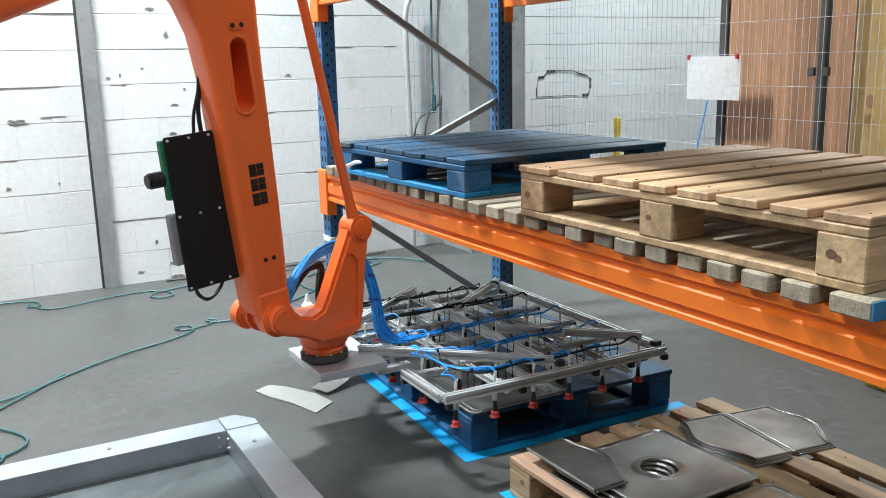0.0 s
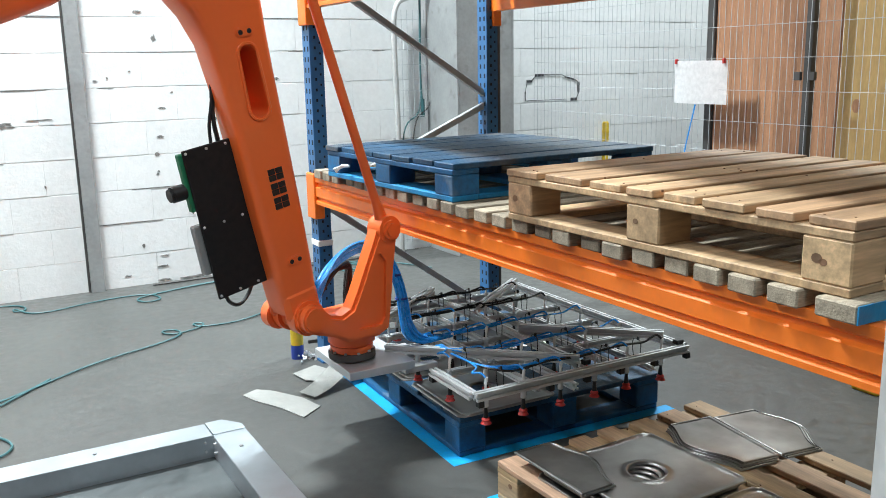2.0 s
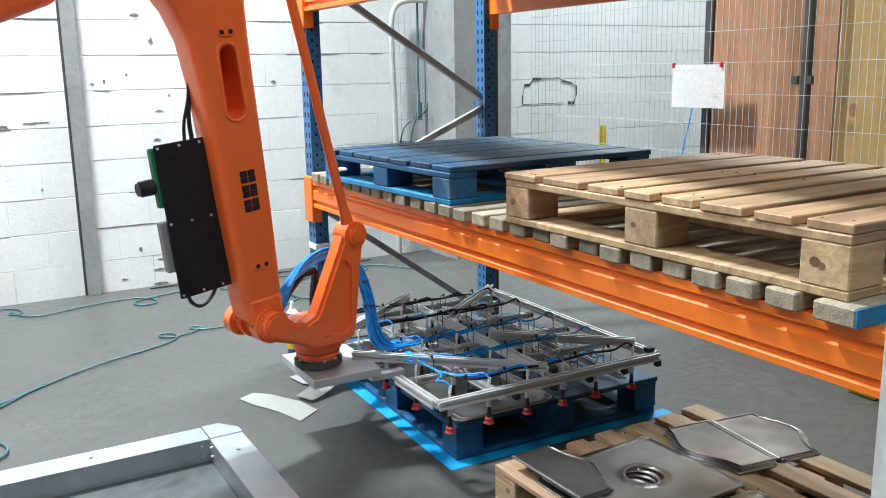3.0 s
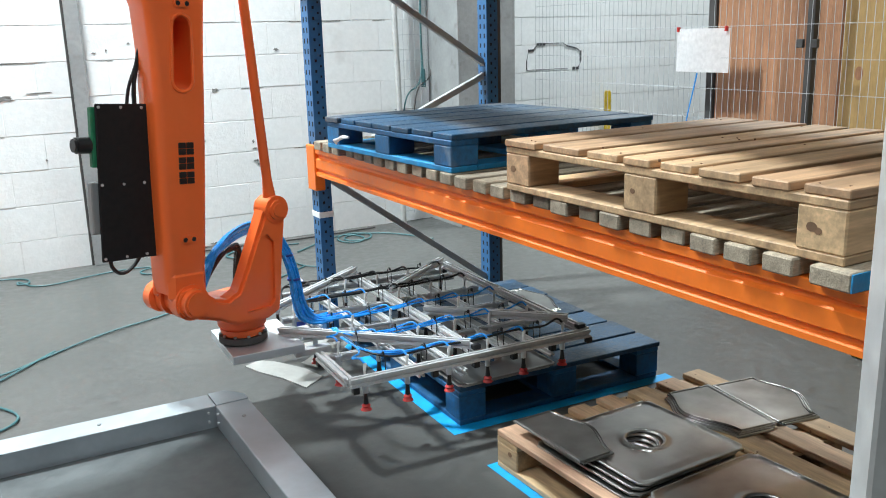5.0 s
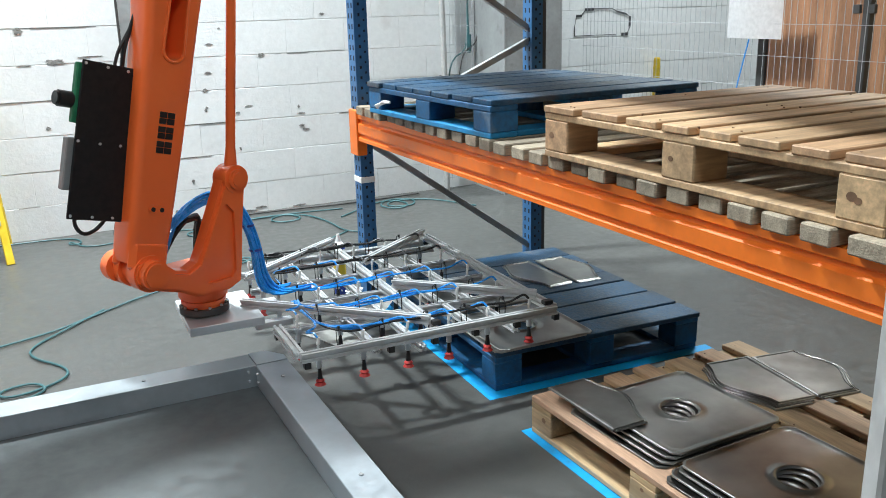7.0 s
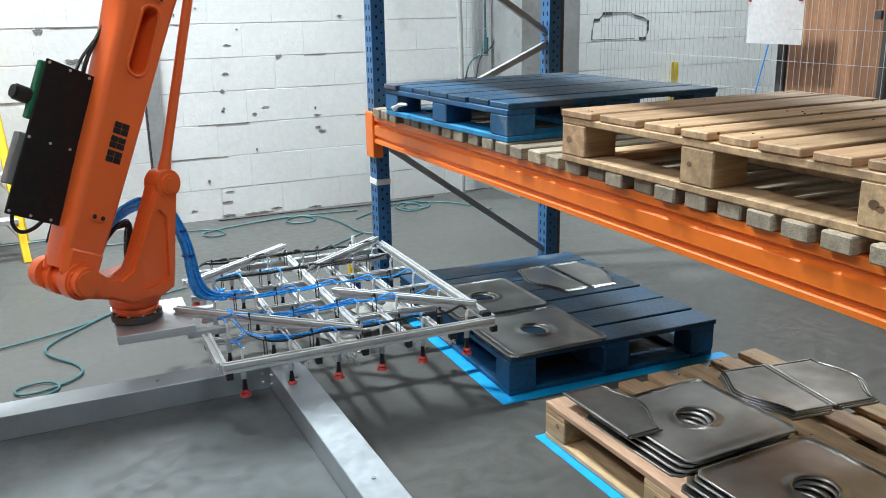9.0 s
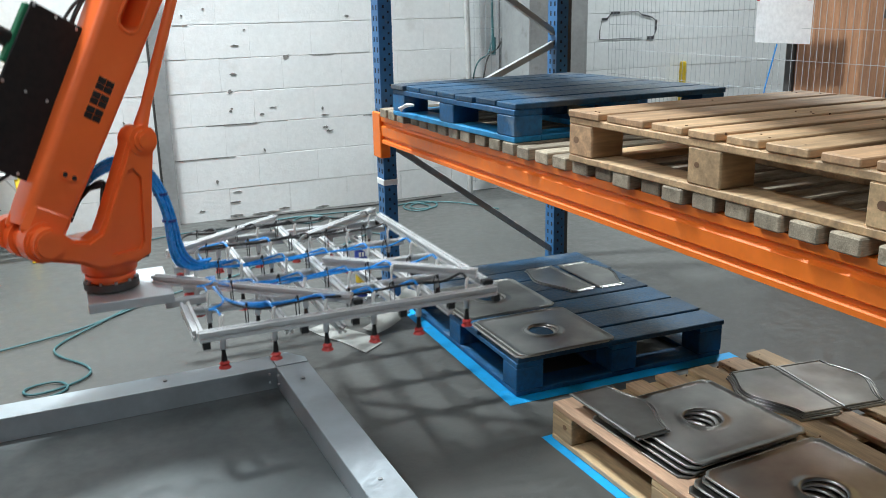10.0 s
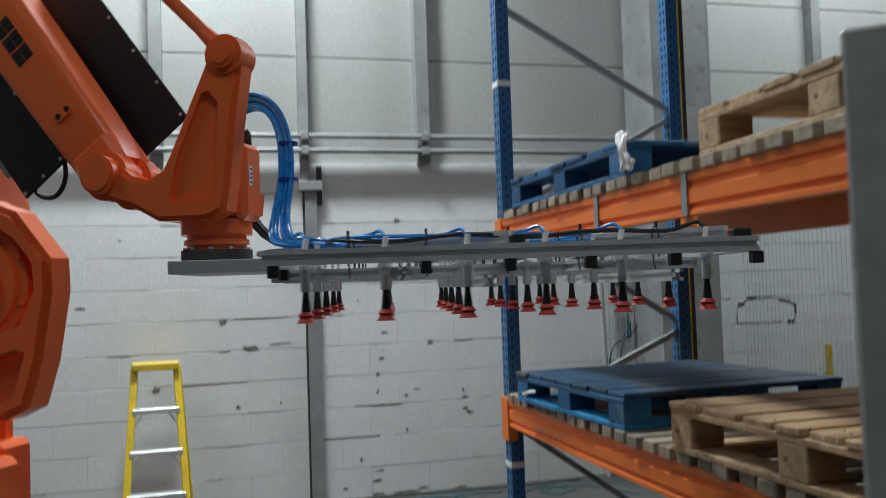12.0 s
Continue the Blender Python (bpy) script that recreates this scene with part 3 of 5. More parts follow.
# ---- pallets ----
def pallet(name, at, w, d, h, deck_mat, block_mat, runner_mat, label, boards, along="x", group="pallets", gap=0.02, seed=0, vary=0.12):
    """A block pallet: w along x, d along y. The top boards run along 'along'."""
    rnd = random.Random(seed)
    root = empty(name, at, label, "pallet", group)
    t = 0.021
    # runners below, blocks, cross boards, deck
    xs = (0, (w - 0.12) / 2, w - 0.12)
    ys = (0, (d - 0.12) / 2, d - 0.12)
    bz0, bz1 = t, h - 2 * t
    run = bmesh.new()
    cube(run, (0, 0, 0), (0.115, d, t), 0.003)
    rme = finish(run, "runner", runner_mat, 0)
    for x in xs:
        share("runner", rme, root, pose(x, 0, 0))
    for y in (0, d - 0.115):
        bm = bmesh.new()
        cube(bm, (0.116, y, 0), (w - 0.121, y + 0.115, t), 0.003)
        part("end_runner", bm, runner_mat, root, smooth=0)
    bm = bmesh.new()
    cube(bm, (0, 0, bz0), (0.12, 0.12, bz1), 0.004)
    bme = finish(bm, "block", block_mat, 0)
    for x in xs:
        for y in ys:
            share("block", bme, root, pose(x, y, 0))
    bm = bmesh.new()
    if along == "x":
        cube(bm, (0, 0, 0), (0.12, d, t), 0.003)
    else:
        cube(bm, (0, 0, 0), (w, 0.12, t), 0.003)
    cme = finish(bm, "cross_board", block_mat, 0)
    for k in range(3):
        share("cross_board", cme, root, pose(xs[k] if along == "x" else 0, 0 if along == "x" else ys[k], bz1))
    size = d if along == "x" else w
    share_out = [rnd.uniform(1 - vary, 1 + vary) for _ in range(boards)]
    unit = (size - gap * (boards - 1)) / sum(share_out)
    o = 0.0
    for k in range(boards):
        bw = unit * share_out[k]
        bm = bmesh.new()
        if along == "x":
            cube(bm, (0, 0, 0), (w, bw, t), 0.003)
        else:
            cube(bm, (0, 0, 0), (bw, d, t), 0.003)
        j, a = rnd.uniform(-0.008, 0.008), rnd.uniform(-0.35, 0.35)
        part("deck_board", bm, deck_mat, root, smooth=0, at=pose(j if along == "x" else o, o if along == "x" else j, bz1 + t + rnd.uniform(0, 0.002), 0, 0, a))
        o += bw + gap
    if deck_mat in (M_WOOD, M_WOODY):
        for k in range(4):
            bm = bmesh.new()
            r = rnd.uniform(0.007, 0.014)
            y, z = ys[k % 3] + rnd.uniform(0.03, 0.09), rnd.uniform(bz0 + 0.02, bz1 - 0.02)
            prism(bm, [(y + r * math.cos(q * 0.7), z + 0.8 * r * math.sin(q * 0.7)) for q in range(9)], -0.0008, 0.002, "x")
            part("knot", bm, M_KNOT, root)
        for k in range(26):
            bm = bmesh.new()
            x, y = (rnd.choice(xs) + rnd.uniform(0.02, 0.1), rnd.uniform(0.02, d - 0.02)) if along == "x" else (rnd.uniform(0.02, w - 0.02), rnd.choice(ys) + rnd.uniform(0.02, 0.1))
            cyl(bm, (x, y, h - 0.004), (x, y, h + 0.0022), 0.0032, seg=8)
            part("nail_head", bm, M_KNOT, root)
    return root


def build_pallets():
    pallet("floor_pallet", pose(0.024, -0.077, 0.002, 0, 0, -1.8), 1.0, 1.2, 0.16, M_PBLUE2, M_PBLUE, M_PBLUE, "worn blue painted wooden pallet on the floor under the rack", 7, "x", seed=1, gap=0.012)
    pallet("stock_pallet", pose(-0.005, -1.62, 0.002, 0, 0, 1.0), 1.0, 1.2, 0.14, M_WOODY, M_WOODY, M_WOODY, "rough pine pallet on the floor holding steel pressings", 7, "y", seed=2, gap=0.06)
    pallet("shelf_pallet", pose(-0.01, -0.114, 1.0105, 0, 0, 3.0), 1.0, 1.03, 0.138, M_PBLUE2, M_PBLUE, M_PEDGE, "worn blue pallet lying empty on the rack shelf", 7, "x", seed=3, gap=0.012)
    pallet("pine_pallet", pose(0.0, -1.70, 1.0105, 0, 0, 1.5), 1.0, 1.2, 0.16, M_WOOD, M_WOOD, M_WOOD, "pale pine pallet lying empty on the rack shelf", 8, "x", seed=4, gap=0.03, vary=0.3)
    pallet("upper_blue_pallet", pose(0.0, -0.18, 1.9505, 0, 0, 1.0), 1.0, 1.2, 0.14, M_PBLUE, M_PBLUE, M_PBLUE, "blue pallet on the upper rack shelf", 7, "x", seed=5, gap=0.02)
    pallet("upper_pine_pallet", pose(0.0, -1.86, 1.9505, 0, 0, -1.0), 1.0, 1.2, 0.15, M_WOOD, M_WOOD, M_WOOD, "pine pallet on the upper rack shelf", 7, "x", seed=6, gap=0.03)
    # white rag on the upper blue pallet
    rnd = random.Random(2)
    rag = empty("white_rag", pose(-0.03, -0.25, 1.95), "crumpled white rag hanging from the upper pallet", "rag")
    for k in range(9):
        bm = bmesh.new()
        u = [rnd.uniform(-0.035, 0.035) for _ in range(6)]
        tube(bm, [(0.03, 0.06 + u[0], 0.15), (0.0, 0.03 + u[1], 0.148 + u[2] * 0.5), (-0.012 + u[3] * 0.3, -0.005 + u[3], 0.10), (-0.008 + u[4] * 0.3, -0.02 + u[4] * 1.6, 0.05), (0.0, -0.04 + u[5] * 1.8, 0.01 + abs(u[2]))], rnd.uniform(0.007, 0.012), seg=7)
        part("fold", bm, M_WHITE, rag)
    film = empty("film_scrap", pose(-0.07, 0.74, 1.03), "scrap of white stretch film caught on the blue shelf pallet", "film")
    for k in range(4):
        bm = bmesh.new()
        tube(bm, [(-0.003 * k, 0.06, 0.01 + 0.004 * k), (-0.012, 0.02 - 0.006 * k, 0.025 + 0.003 * k), (-0.008, -0.03, 0.042 + 0.002 * k), (0.01, -0.06 + 0.004 * k, 0.045)], 0.006, seg=6)
        part("fold", bm, M_WHITE, film)
    # floor tape round both floor pallets
    turned = pose(0.024, -0.077, 0, 0, 0, -1.8)
    for lo, hi, at in [((-0.055, -0.055), (0.004, 1.24), turned), ((0.004, -0.055), (1.05, 0.004), turned), ((-0.055, -1.75), (0.0, -0.40), pose(-0.005, 0, 0, 0, 0, 0.5))]:
        bm = bmesh.new()
        cube(bm, (*lo, 0.0), (*hi, 0.0015))
        tagged(part("floor_tape", bm, M_TAPE, smooth=0, at=at), "bright blue marking tape stuck on the floor", "tape", "floor tape", "structure")


# ---- steel pressings ----
def square_sheet(name, at, size, label, layers=1, hole=0.066, group="pressed sheets", fan=0.019, pitch=0.0095):
    """Pressed square sheets with a rolled edge and a raised round hole, one on another."""
    root = empty(name, at, label, "steel sheet", group)
    rnd = random.Random(int(size * 1000) + layers)
    c, n = size / 2, 64

    def square(half, z):
        out = []
        for k in range(n):
            a = 2 * math.pi * (k + 0.5) / n
            r = half / (abs(math.cos(a)) ** 26 + abs(math.sin(a)) ** 26) ** (1 / 26)
            out.append((c + r * math.cos(a), c + r * math.sin(a), z))
        return out

    def circle(r, z):
        return [(c + r * math.cos(2 * math.pi * (k + 0.5) / n), c + r * math.sin(2 * math.pi * (k + 0.5) / n), z) for k in range(n)]
    for k in range(layers):
        bm = bmesh.new()
        z = pitch * k
        rows = [square(c, z), square(c - 0.001, z + 0.0045), square(c - 0.004, z + 0.006), square(c - 0.008, z + 0.0055), square(c - 0.012, z + 0.0022), square(c - 0.03, z + 0.002),
                circle(hole + 0.03, z + 0.002), circle(hole + 0.009, z + 0.0024), circle(hole + 0.005, z + 0.006), circle(hole - 0.001, z + 0.0065), circle(hole - 0.005, z + 0.004), circle(hole - 0.007, z - 0.001)]
        rows = [[bm.verts.new(p) for p in r] for r in rows]
        for u, v in zip(rows, rows[1:]):
            for i in range(n):
                bm.faces.new((u[i], u[(i + 1) % n], v[(i + 1) % n], v[i]))
        top = layers - 1 - k
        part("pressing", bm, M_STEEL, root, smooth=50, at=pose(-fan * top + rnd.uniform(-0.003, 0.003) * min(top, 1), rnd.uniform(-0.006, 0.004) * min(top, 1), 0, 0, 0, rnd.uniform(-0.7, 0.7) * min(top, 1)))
    return root


def wave_outline(w, d, mirror=False):
    """A side panel: one straight long edge, one long edge that swells in a soft wave."""
    pts = [(0, d), (0, 0)]
    for k in range(25):
        u = k / 24
        if u < 0.55:
            q = u / 0.55
            f = 0.64 + 0.36 * (3 * q * q - 2 * q ** 3)
        else:
            q = (u - 0.55) / 0.45
            f = 1.0 - 0.22 * (3 * q * q - 2 * q ** 3)
        pts.append((w * f, d * u))
    return [(-x, y) for x, y in pts][::-1] if mirror else pts


def side_panel(name, at, w, d, label, layers=1, mirror=False):
    root = empty(name, at, label, "steel sheet", "pressed sheets")
    pts = wave_outline(w, d, mirror)
    cx, cy = sum(p[0] for p in pts) / len(pts), sum(p[1] for p in pts) / len(pts)
    for k in range(layers):
        bm = bmesh.new()
        z = 0.0045 * k

        def ring(s, zz):
            return [bm.verts.new((cx + (p[0] - cx) * (1 - s / (w / 2)), cy + (p[1] - cy) * (1 - s / (d / 2)), zz)) for p in pts]
        rings = [ring(0, z), ring(0.001, z + 0.0045), ring(0.004, z + 0.006), ring(0.008, z + 0.0055), ring(0.012, z + 0.0022)]
        n = len(pts)
        for u, v in zip(rings, rings[1:]):
            for i in range(n):
                bm.faces.new((u[i], u[(i + 1) % n], v[(i + 1) % n], v[i]))
        bm.faces.new(rings[-1])
        top = layers - 1 - k
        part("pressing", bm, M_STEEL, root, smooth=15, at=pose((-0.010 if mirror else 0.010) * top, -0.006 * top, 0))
    return root


def build_sheets():
    z = 0.1635
    square_sheet("square_sheet", pose(0.045, -0.085, z, 0, 0, -1.0), 0.44, "dull pressed steel sheet with a round hole, on the blue pallet", 2, fan=0.02, pitch=0.004)
    square_sheet("square_sheet", pose(0.05, 0.385, z, 0, 0, -1.0), 0.44, "dull pressed steel sheet with a round hole, on the blue pallet", 2, fan=0.02, pitch=0.004)
    side_panel("side_sheet", pose(0.785, 0.50, z, 0, 0, 0), 0.20, 0.40, "curved steel side panel pressing on the blue pallet", 2, True)
    side_panel("side_sheet", pose(0.80, 0.49, z, 0, 0, -2), 0.20, 0.40, "curved steel side panel pressing on the blue pallet", 2)
    z = 0.1445
    square_sheet("square_sheet", pose(0.085, -1.045, z, 0, 0, 2), 0.46, "stack of pressed steel sheets with round holes on the pine pallet", 4)
    square_sheet("square_sheet", pose(0.08, -1.545, z, 0, 0, 2), 0.47, "stack of pressed steel sheets with round holes on the pine pallet", 4)
    side_panel("side_sheet", pose(0.008, -0.842, z + 0.0375, 0, 0, 1), 0.195, 0.36, "curved steel side panel pressing lying on the stack", 2)
    side_panel("side_sheet", pose(0.80, -0.935, z, 0, 0, -8), 0.24, 0.37, "curved steel side panel pressings on the pine pallet", 4, True)
    side_panel("side_sheet", pose(0.81, -0.930, z, 0, 0, -8), 0.24, 0.36, "curved steel side panel pressings on the pine pallet", 3)
    # scrap offcuts on the floor
    bits = [[(-0.50, 1.02), (-0.42, 1.06), (-0.36, 1.0), (-0.27, 0.84), (-0.24, 0.70), (-0.35, 0.62), (-0.40, 0.78), (-0.47, 0.92)],
            [(-0.20, 1.16), (-0.06, 1.22), (0.0, 1.06), (-0.12, 0.98), (-0.18, 1.04)]]
    for i, pts in enumerate(bits):
        bm = bmesh.new()
        prism(bm, pts, 0.0, 0.004, "z")
        tagged(part("scrap_sheet", bm, M_SCRAP, at=pose(0, 0, 0.001 + 0.0045 * i)), "bent offcut of bright sheet metal on the floor", "scrap metal", "scrap pieces")
    bm = bmesh.new()
    vs = [[bm.verts.new((-0.25 + 0.031 * k + s * (0.02 + 0.012 * math.sin(k / 9 * 3.1)), 0.84 + 0.014 * k - s * 0.05, 0.016 + 0.0015 * k * k)) for s in (-1, 1)] for k in range(10)]
    for u, v in zip(vs, vs[1:]):
        bm.faces.new((u[0], v[0], v[1], u[1]))
    bmesh.ops.solidify(bm, geom=bm.faces[:], thickness=0.003)
    tagged(part("scrap_sheet", bm, M_SCRAP), "curled offcut of bright sheet metal leaning on the blue pallet", "scrap metal", "scrap pieces")


# ---- metal floor tray ----
def build_tray():
    root = empty("floor_tray", pose(0, 0, 0), "large galvanised steel floor tray with a wide folded rim", "tray")
    y1, x1, w, h = 0.357, -0.718, 0.122, 0.182
    yb, xb = -2.2, -2.1
    bm = bmesh.new()
    cube(bm, (xb, y1 - w, h - 0.004), (x1 - w + 0.0, y1, h), 0.0015)
    cube(bm, (xb, y1 - w, 0.0), (x1 - w, y1 - w + 0.003, h - 0.004))
    cube(bm, (xb, y1 - 0.003, 0.0), (x1 - w, y1, h - 0.004))
    part("rim", bm, M_RIM, root, smooth=0)
    bm = bmesh.new()
    cube(bm, (x1 - w, yb, h - 0.004), (x1, y1 - w, h), 0.0015)
    cube(bm, (x1 - w, yb, 0.0), (x1 - w + 0.003, y1 - w, h - 0.004))
    cube(bm, (x1 - 0.003, yb, 0.0), (x1, y1 - w, h - 0.004))
    part("rim", bm, M_RIM, root, smooth=0)
    bm = bmesh.new()
    prism(bm, [(x1 - w + 0.002, y1 - w - 0.0), (x1, y1 - w + 0.002), (x1, y1 - 0.075), (x1 - 0.055, y1), (x1 - w + 0.002, y1)], h - 0.003, h + 0.003, "z")
    prism(bm, [(x1 - w + 0.002, y1 - w), (x1 - 0.004, y1 - w + 0.002), (x1 - 0.004, y1 - 0.077), (x1 - 0.057, y1 - 0.003), (x1 - w + 0.002, y1 - 0.003)], 0.0, h - 0.004, "z")
    part("corner_plate", bm, M_RIM, root, smooth=0)
    bm = bmesh.new()
    cube(bm, (xb, yb + 0.004, 0.0), (xb + 0.003, y1 - w - 0.002, h), 0.001)
    part("side_wall", bm, M_RIM, root, smooth=0)
    bm = bmesh.new()
    cube(bm, (xb, yb, 0.0), (x1 - w - 0.002, yb + 0.003, h), 0.001)
    part("side_wall", bm, M_RIM, root, smooth=0)
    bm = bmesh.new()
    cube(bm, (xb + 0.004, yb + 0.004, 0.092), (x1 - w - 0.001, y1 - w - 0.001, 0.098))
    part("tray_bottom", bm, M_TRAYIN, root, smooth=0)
    for x, y, z, n in [(x1 - w - 0.03, y1 - w - 0.004, 0.16, "y"), (x1 - w - 0.03, y1 - w - 0.004, 0.125, "y"), (x1 - w - 0.004, y1 - w - 0.03, 0.16, "x"), (x1 - w - 0.004, y1 - w - 0.03, 0.125, "x")]:
        bm = bmesh.new()
        d = Vector((0, -0.004, 0)) if n == "y" else Vector((-0.004, 0, 0))
        cyl(bm, Vector((x, y, z)) - d, Vector((x, y, z)) + d, 0.0045, seg=10)
        part("rivet", bm, M_ALU, root)
    for x, y in ((-1.24, y1 - 0.06), (x1 - 0.06, 0.09), (-1.9, y1 - 0.06), (x1 - 0.06, -0.7)):
        bm = bmesh.new()
        cyl(bm, (x, y, h), (x, y, h + 0.004), 0.007, seg=10)
        part("screw", bm, M_GREY, root)


# ---- step ladder, spray can, cables, near fence post ----
def build_ladder():
    root = empty("step_ladder", pose(-1.87, 2.93, 0, 0, 0, 2), "yellow step ladder with grey treads standing by the wall", "ladder")
    for s in (-1, 1):
        bm = bmesh.new()
        strut(bm, (s * 0.205, 0, 0.0), (s * 0.135, 0.36, 1.10), 0.012, 0.045)
        part("front_rail", bm, M_YELLOW, root)
        bm = bmesh.new()
        strut(bm, (s * 0.225, 0.52, 0.0), (s * 0.15, 0.40, 1.08), 0.01, 0.03)
        part("rear_rail", bm, M_YELLOW, root, "yellow rear leg")
    for z in (0.27, 0.54, 0.81):
        w = 0.205 - 0.07 * z / 1.1
        y = 0.36 * z / 1.1
        bm = bmesh.new()
        cube(bm, (-w, y - 0.035, z - 0.036), (w, y + 0.05, z), 0.004)
        step = part("tread", bm, M_ALU, root, "grey ribbed aluminium tread")
        for s in (-1, 1):
            bm = bmesh.new()
            strut(bm, (s * (w - 0.005), y - 0.02, z - 0.13), (s * (w - 0.08), y - 0.01, z - 0.02), 0.004, 0.018)
            part("stay", bm, M_ALU, step)
    bm = bmesh.new()
    cube(bm, (-0.155, 0.29, 1.06), (0.155, 0.46, 1.115), 0.008)
    part("top_cap", bm, M_YELLOW, root)


def build_small():
    root = empty("spray_can", pose(-0.085, 1.40, 0), "tall yellow and blue spray can standing on the floor", "can")
    for name, z0, z1, r, m in (("can_base", 0, 0.075, 0.033, M_NAVY), ("can_body", 0.075, 0.20, 0.033, M_YELLOW), ("can_band", 0.20, 0.265, 0.033, M_NAVY), ("shoulder", 0.265, 0.285, 0.031, M_WHITE)):
        bm = bmesh.new()
        cyl(bm, (0, 0, z0), (0, 0, z1), r, r * 0.55 if name == "shoulder" else r)
        part(name, bm, m, root)
    bm = bmesh.new()
    cyl(bm, (0, 0, 0.285), (0, 0, 0.325), 0.015, 0.008, seg=12)
    part("nozzle", bm, M_WHITE, root)
    for k in range(3):
        bm = bmesh.new()
        cube(bm, (-0.022 + 0.017 * k, -0.035, 0.222), (-0.010 + 0.017 * k, -0.0325, 0.246))
        part("label_bar", bm, M_WHITE, root)
    bm = bmesh.new()
    rnd = random.Random(4)
    for _ in range(40):
        x, y, z = -0.02 + rnd.gauss(0, 0.04), 1.33 + rnd.gauss(0, 0.04), 0.008 + rnd.random() * 0.02
        a = rnd.uniform(0, 6.28)
        cyl(bm, (x, y, z), (x + 0.02 * math.cos(a), y + 0.02 * math.sin(a), z + rnd.uniform(-0.004, 0.008)), 0.005, seg=6)
    tagged(part("loose_bolts", bm, M_GALV), "small heap of loose bolts by the upright", "bolts", kind="stuff")
    runs = [
        (M_TEAL, 0.0055, "teal cable trailing over the floor", [(-2.4, 1.25), (-1.55, 1.48), (-1.3, 1.68), (-1.0, 1.89), (-0.68, 2.02), (-0.5, 2.13), (-0.52, 2.27), (-0.62, 2.25), (-0.56, 2.15), (-0.4, 2.2), (-0.33, 2.3), (-0.42, 2.32), (-0.38, 2.22), (-0.1, 2.2), (0.4, 2.6)]),
        (M_TEAL, 0.0055, "teal cable lying along the wall", [(-2.6, 3.4), (-1.5, 3.43), (-1.25, 3.38), (-1.23, 3.2), (-1.32, 3.22), (-1.3, 3.3), (-1.21, 3.05), (-0.8, 3.2), (-0.47, 3.22), (-0.42, 3.0), (-0.55, 2.98), (-0.6, 3.1), (-0.4, 3.2), (0.1, 3.3), (0.6, 3.25)]),
        (M_TEAL, 0.0058, "loose coil of teal cable on the floor", [(-0.48, 3.17), (0.0, 3.3), (0.2, 3.28), (0.25, 3.1), (0.1, 3.05), (0.0, 3.15), (0.12, 3.3), (0.3, 3.2), (0.38, 2.9), (0.37, 2.6), (0.5, 2.5)]),
        (M_TEAL, 0.0058, "loose coil of teal cable on the floor", [(0.5, 3.0), (0.9, 3.3), (1.05, 3.3), (1.1, 3.1), (0.95, 3.0), (0.85, 3.15), (1.0, 3.36), (1.2, 3.25), (1.1, 3.05), (0.9, 3.1), (1.0, 3.3), (1.3, 3.2), (1.5, 2.8)]),
        (M_TEAL, 0.0055, "teal cable looping beside the tray", [(-1.25, 1.75), (-1.42, 1.55), (-1.62, 1.35), (-1.6, 1.2), (-1.48, 1.05), (-1.47, 0.92), (-1.58, 0.84), (-1.72, 0.80), (-1.75, 0.9), (-1.6, 0.93), (-1.55, 0.8), (-1.8, 0.7), (-2.2, 0.6)]),
        (M_WHITE, 0.009, "white cable coiled on the floor", [(-3.0, 2.4), (-2.5, 2.5), (-2.35, 2.65), (-2.45, 2.75), (-2.6, 2.6), (-2.45, 2.48), (-2.3, 2.6), (-2.4, 2.8), (-2.9, 2.7)]),
        (M_DARK, 0.007, "dark cable looping by the wall", [(-2.6, 3.3), (-2.4, 3.35), (-2.32, 3.3), (-2.2, 3.2), (-1.9, 3.3)]),
        (M_DARK, 0.007, "dark cable lying along the wall", [(-0.4, 3.44), (0.2, 3.42), (0.7, 3.38), (1.3, 3.4)]),
    ]
    for m, r, label, pts in runs:
        bm = bmesh.new()
        tube(bm, [(x, y, r + 0.001 + 0.004 * (k % 2)) for k, (x, y) in enumerate(pts)], r, seg=6)
        tagged(part("floor_cable", bm, m), label, "cable", "floor cables")
    bm = bmesh.new()
    strut(bm, (0.05, 1.60, 0.008), (1.0, 1.50, 0.008), 0.012, 0.016)
    tagged(part("floor_strip", bm, M_DARK), "dark strip lying on the floor behind the rack", "strip")
    bm = bmesh.new()
    cube(bm, (1.93, -0.54, 0), (2.06, -0.41, 0.02), 0.004)
    cube(bm, (1.95, -0.52, 0.02), (2.04, -0.43, 0.09), 0.006)
    tagged(part("floor_bracket", bm, M_YELLOW), "small pale machine foot on the floor behind the rack", "bracket")
    # safety fence post close to the camera
    root = empty("fence_post", pose(-0.817, -2.324, 0, 0, 0, -40), "silver grey square fence post standing close by", "post")
    bm = bmesh.new()
    cube(bm, (0, 0, 0), (0.06, 0.06, 1.83), 0.004)
    part("post", bm, M_POST, root)
    bm = bmesh.new()
    cube(bm, (-0.03, -0.03, 0), (0.09, 0.09, 0.008), 0.002)
    part("foot_plate", bm, M_POST, root)
    bm = bmesh.new()
    tube(bm, [(0.0, -0.012, 0.0), (-0.004, -0.014, 0.2), (-0.012, -0.012, 0.42), (-0.004, -0.01, 0.62), (0.01, -0.01, 0.8), (0.06, -0.012, 0.85)], 0.008)
    part("cable", bm, M_BLACK, root, "black cable tied to the post")


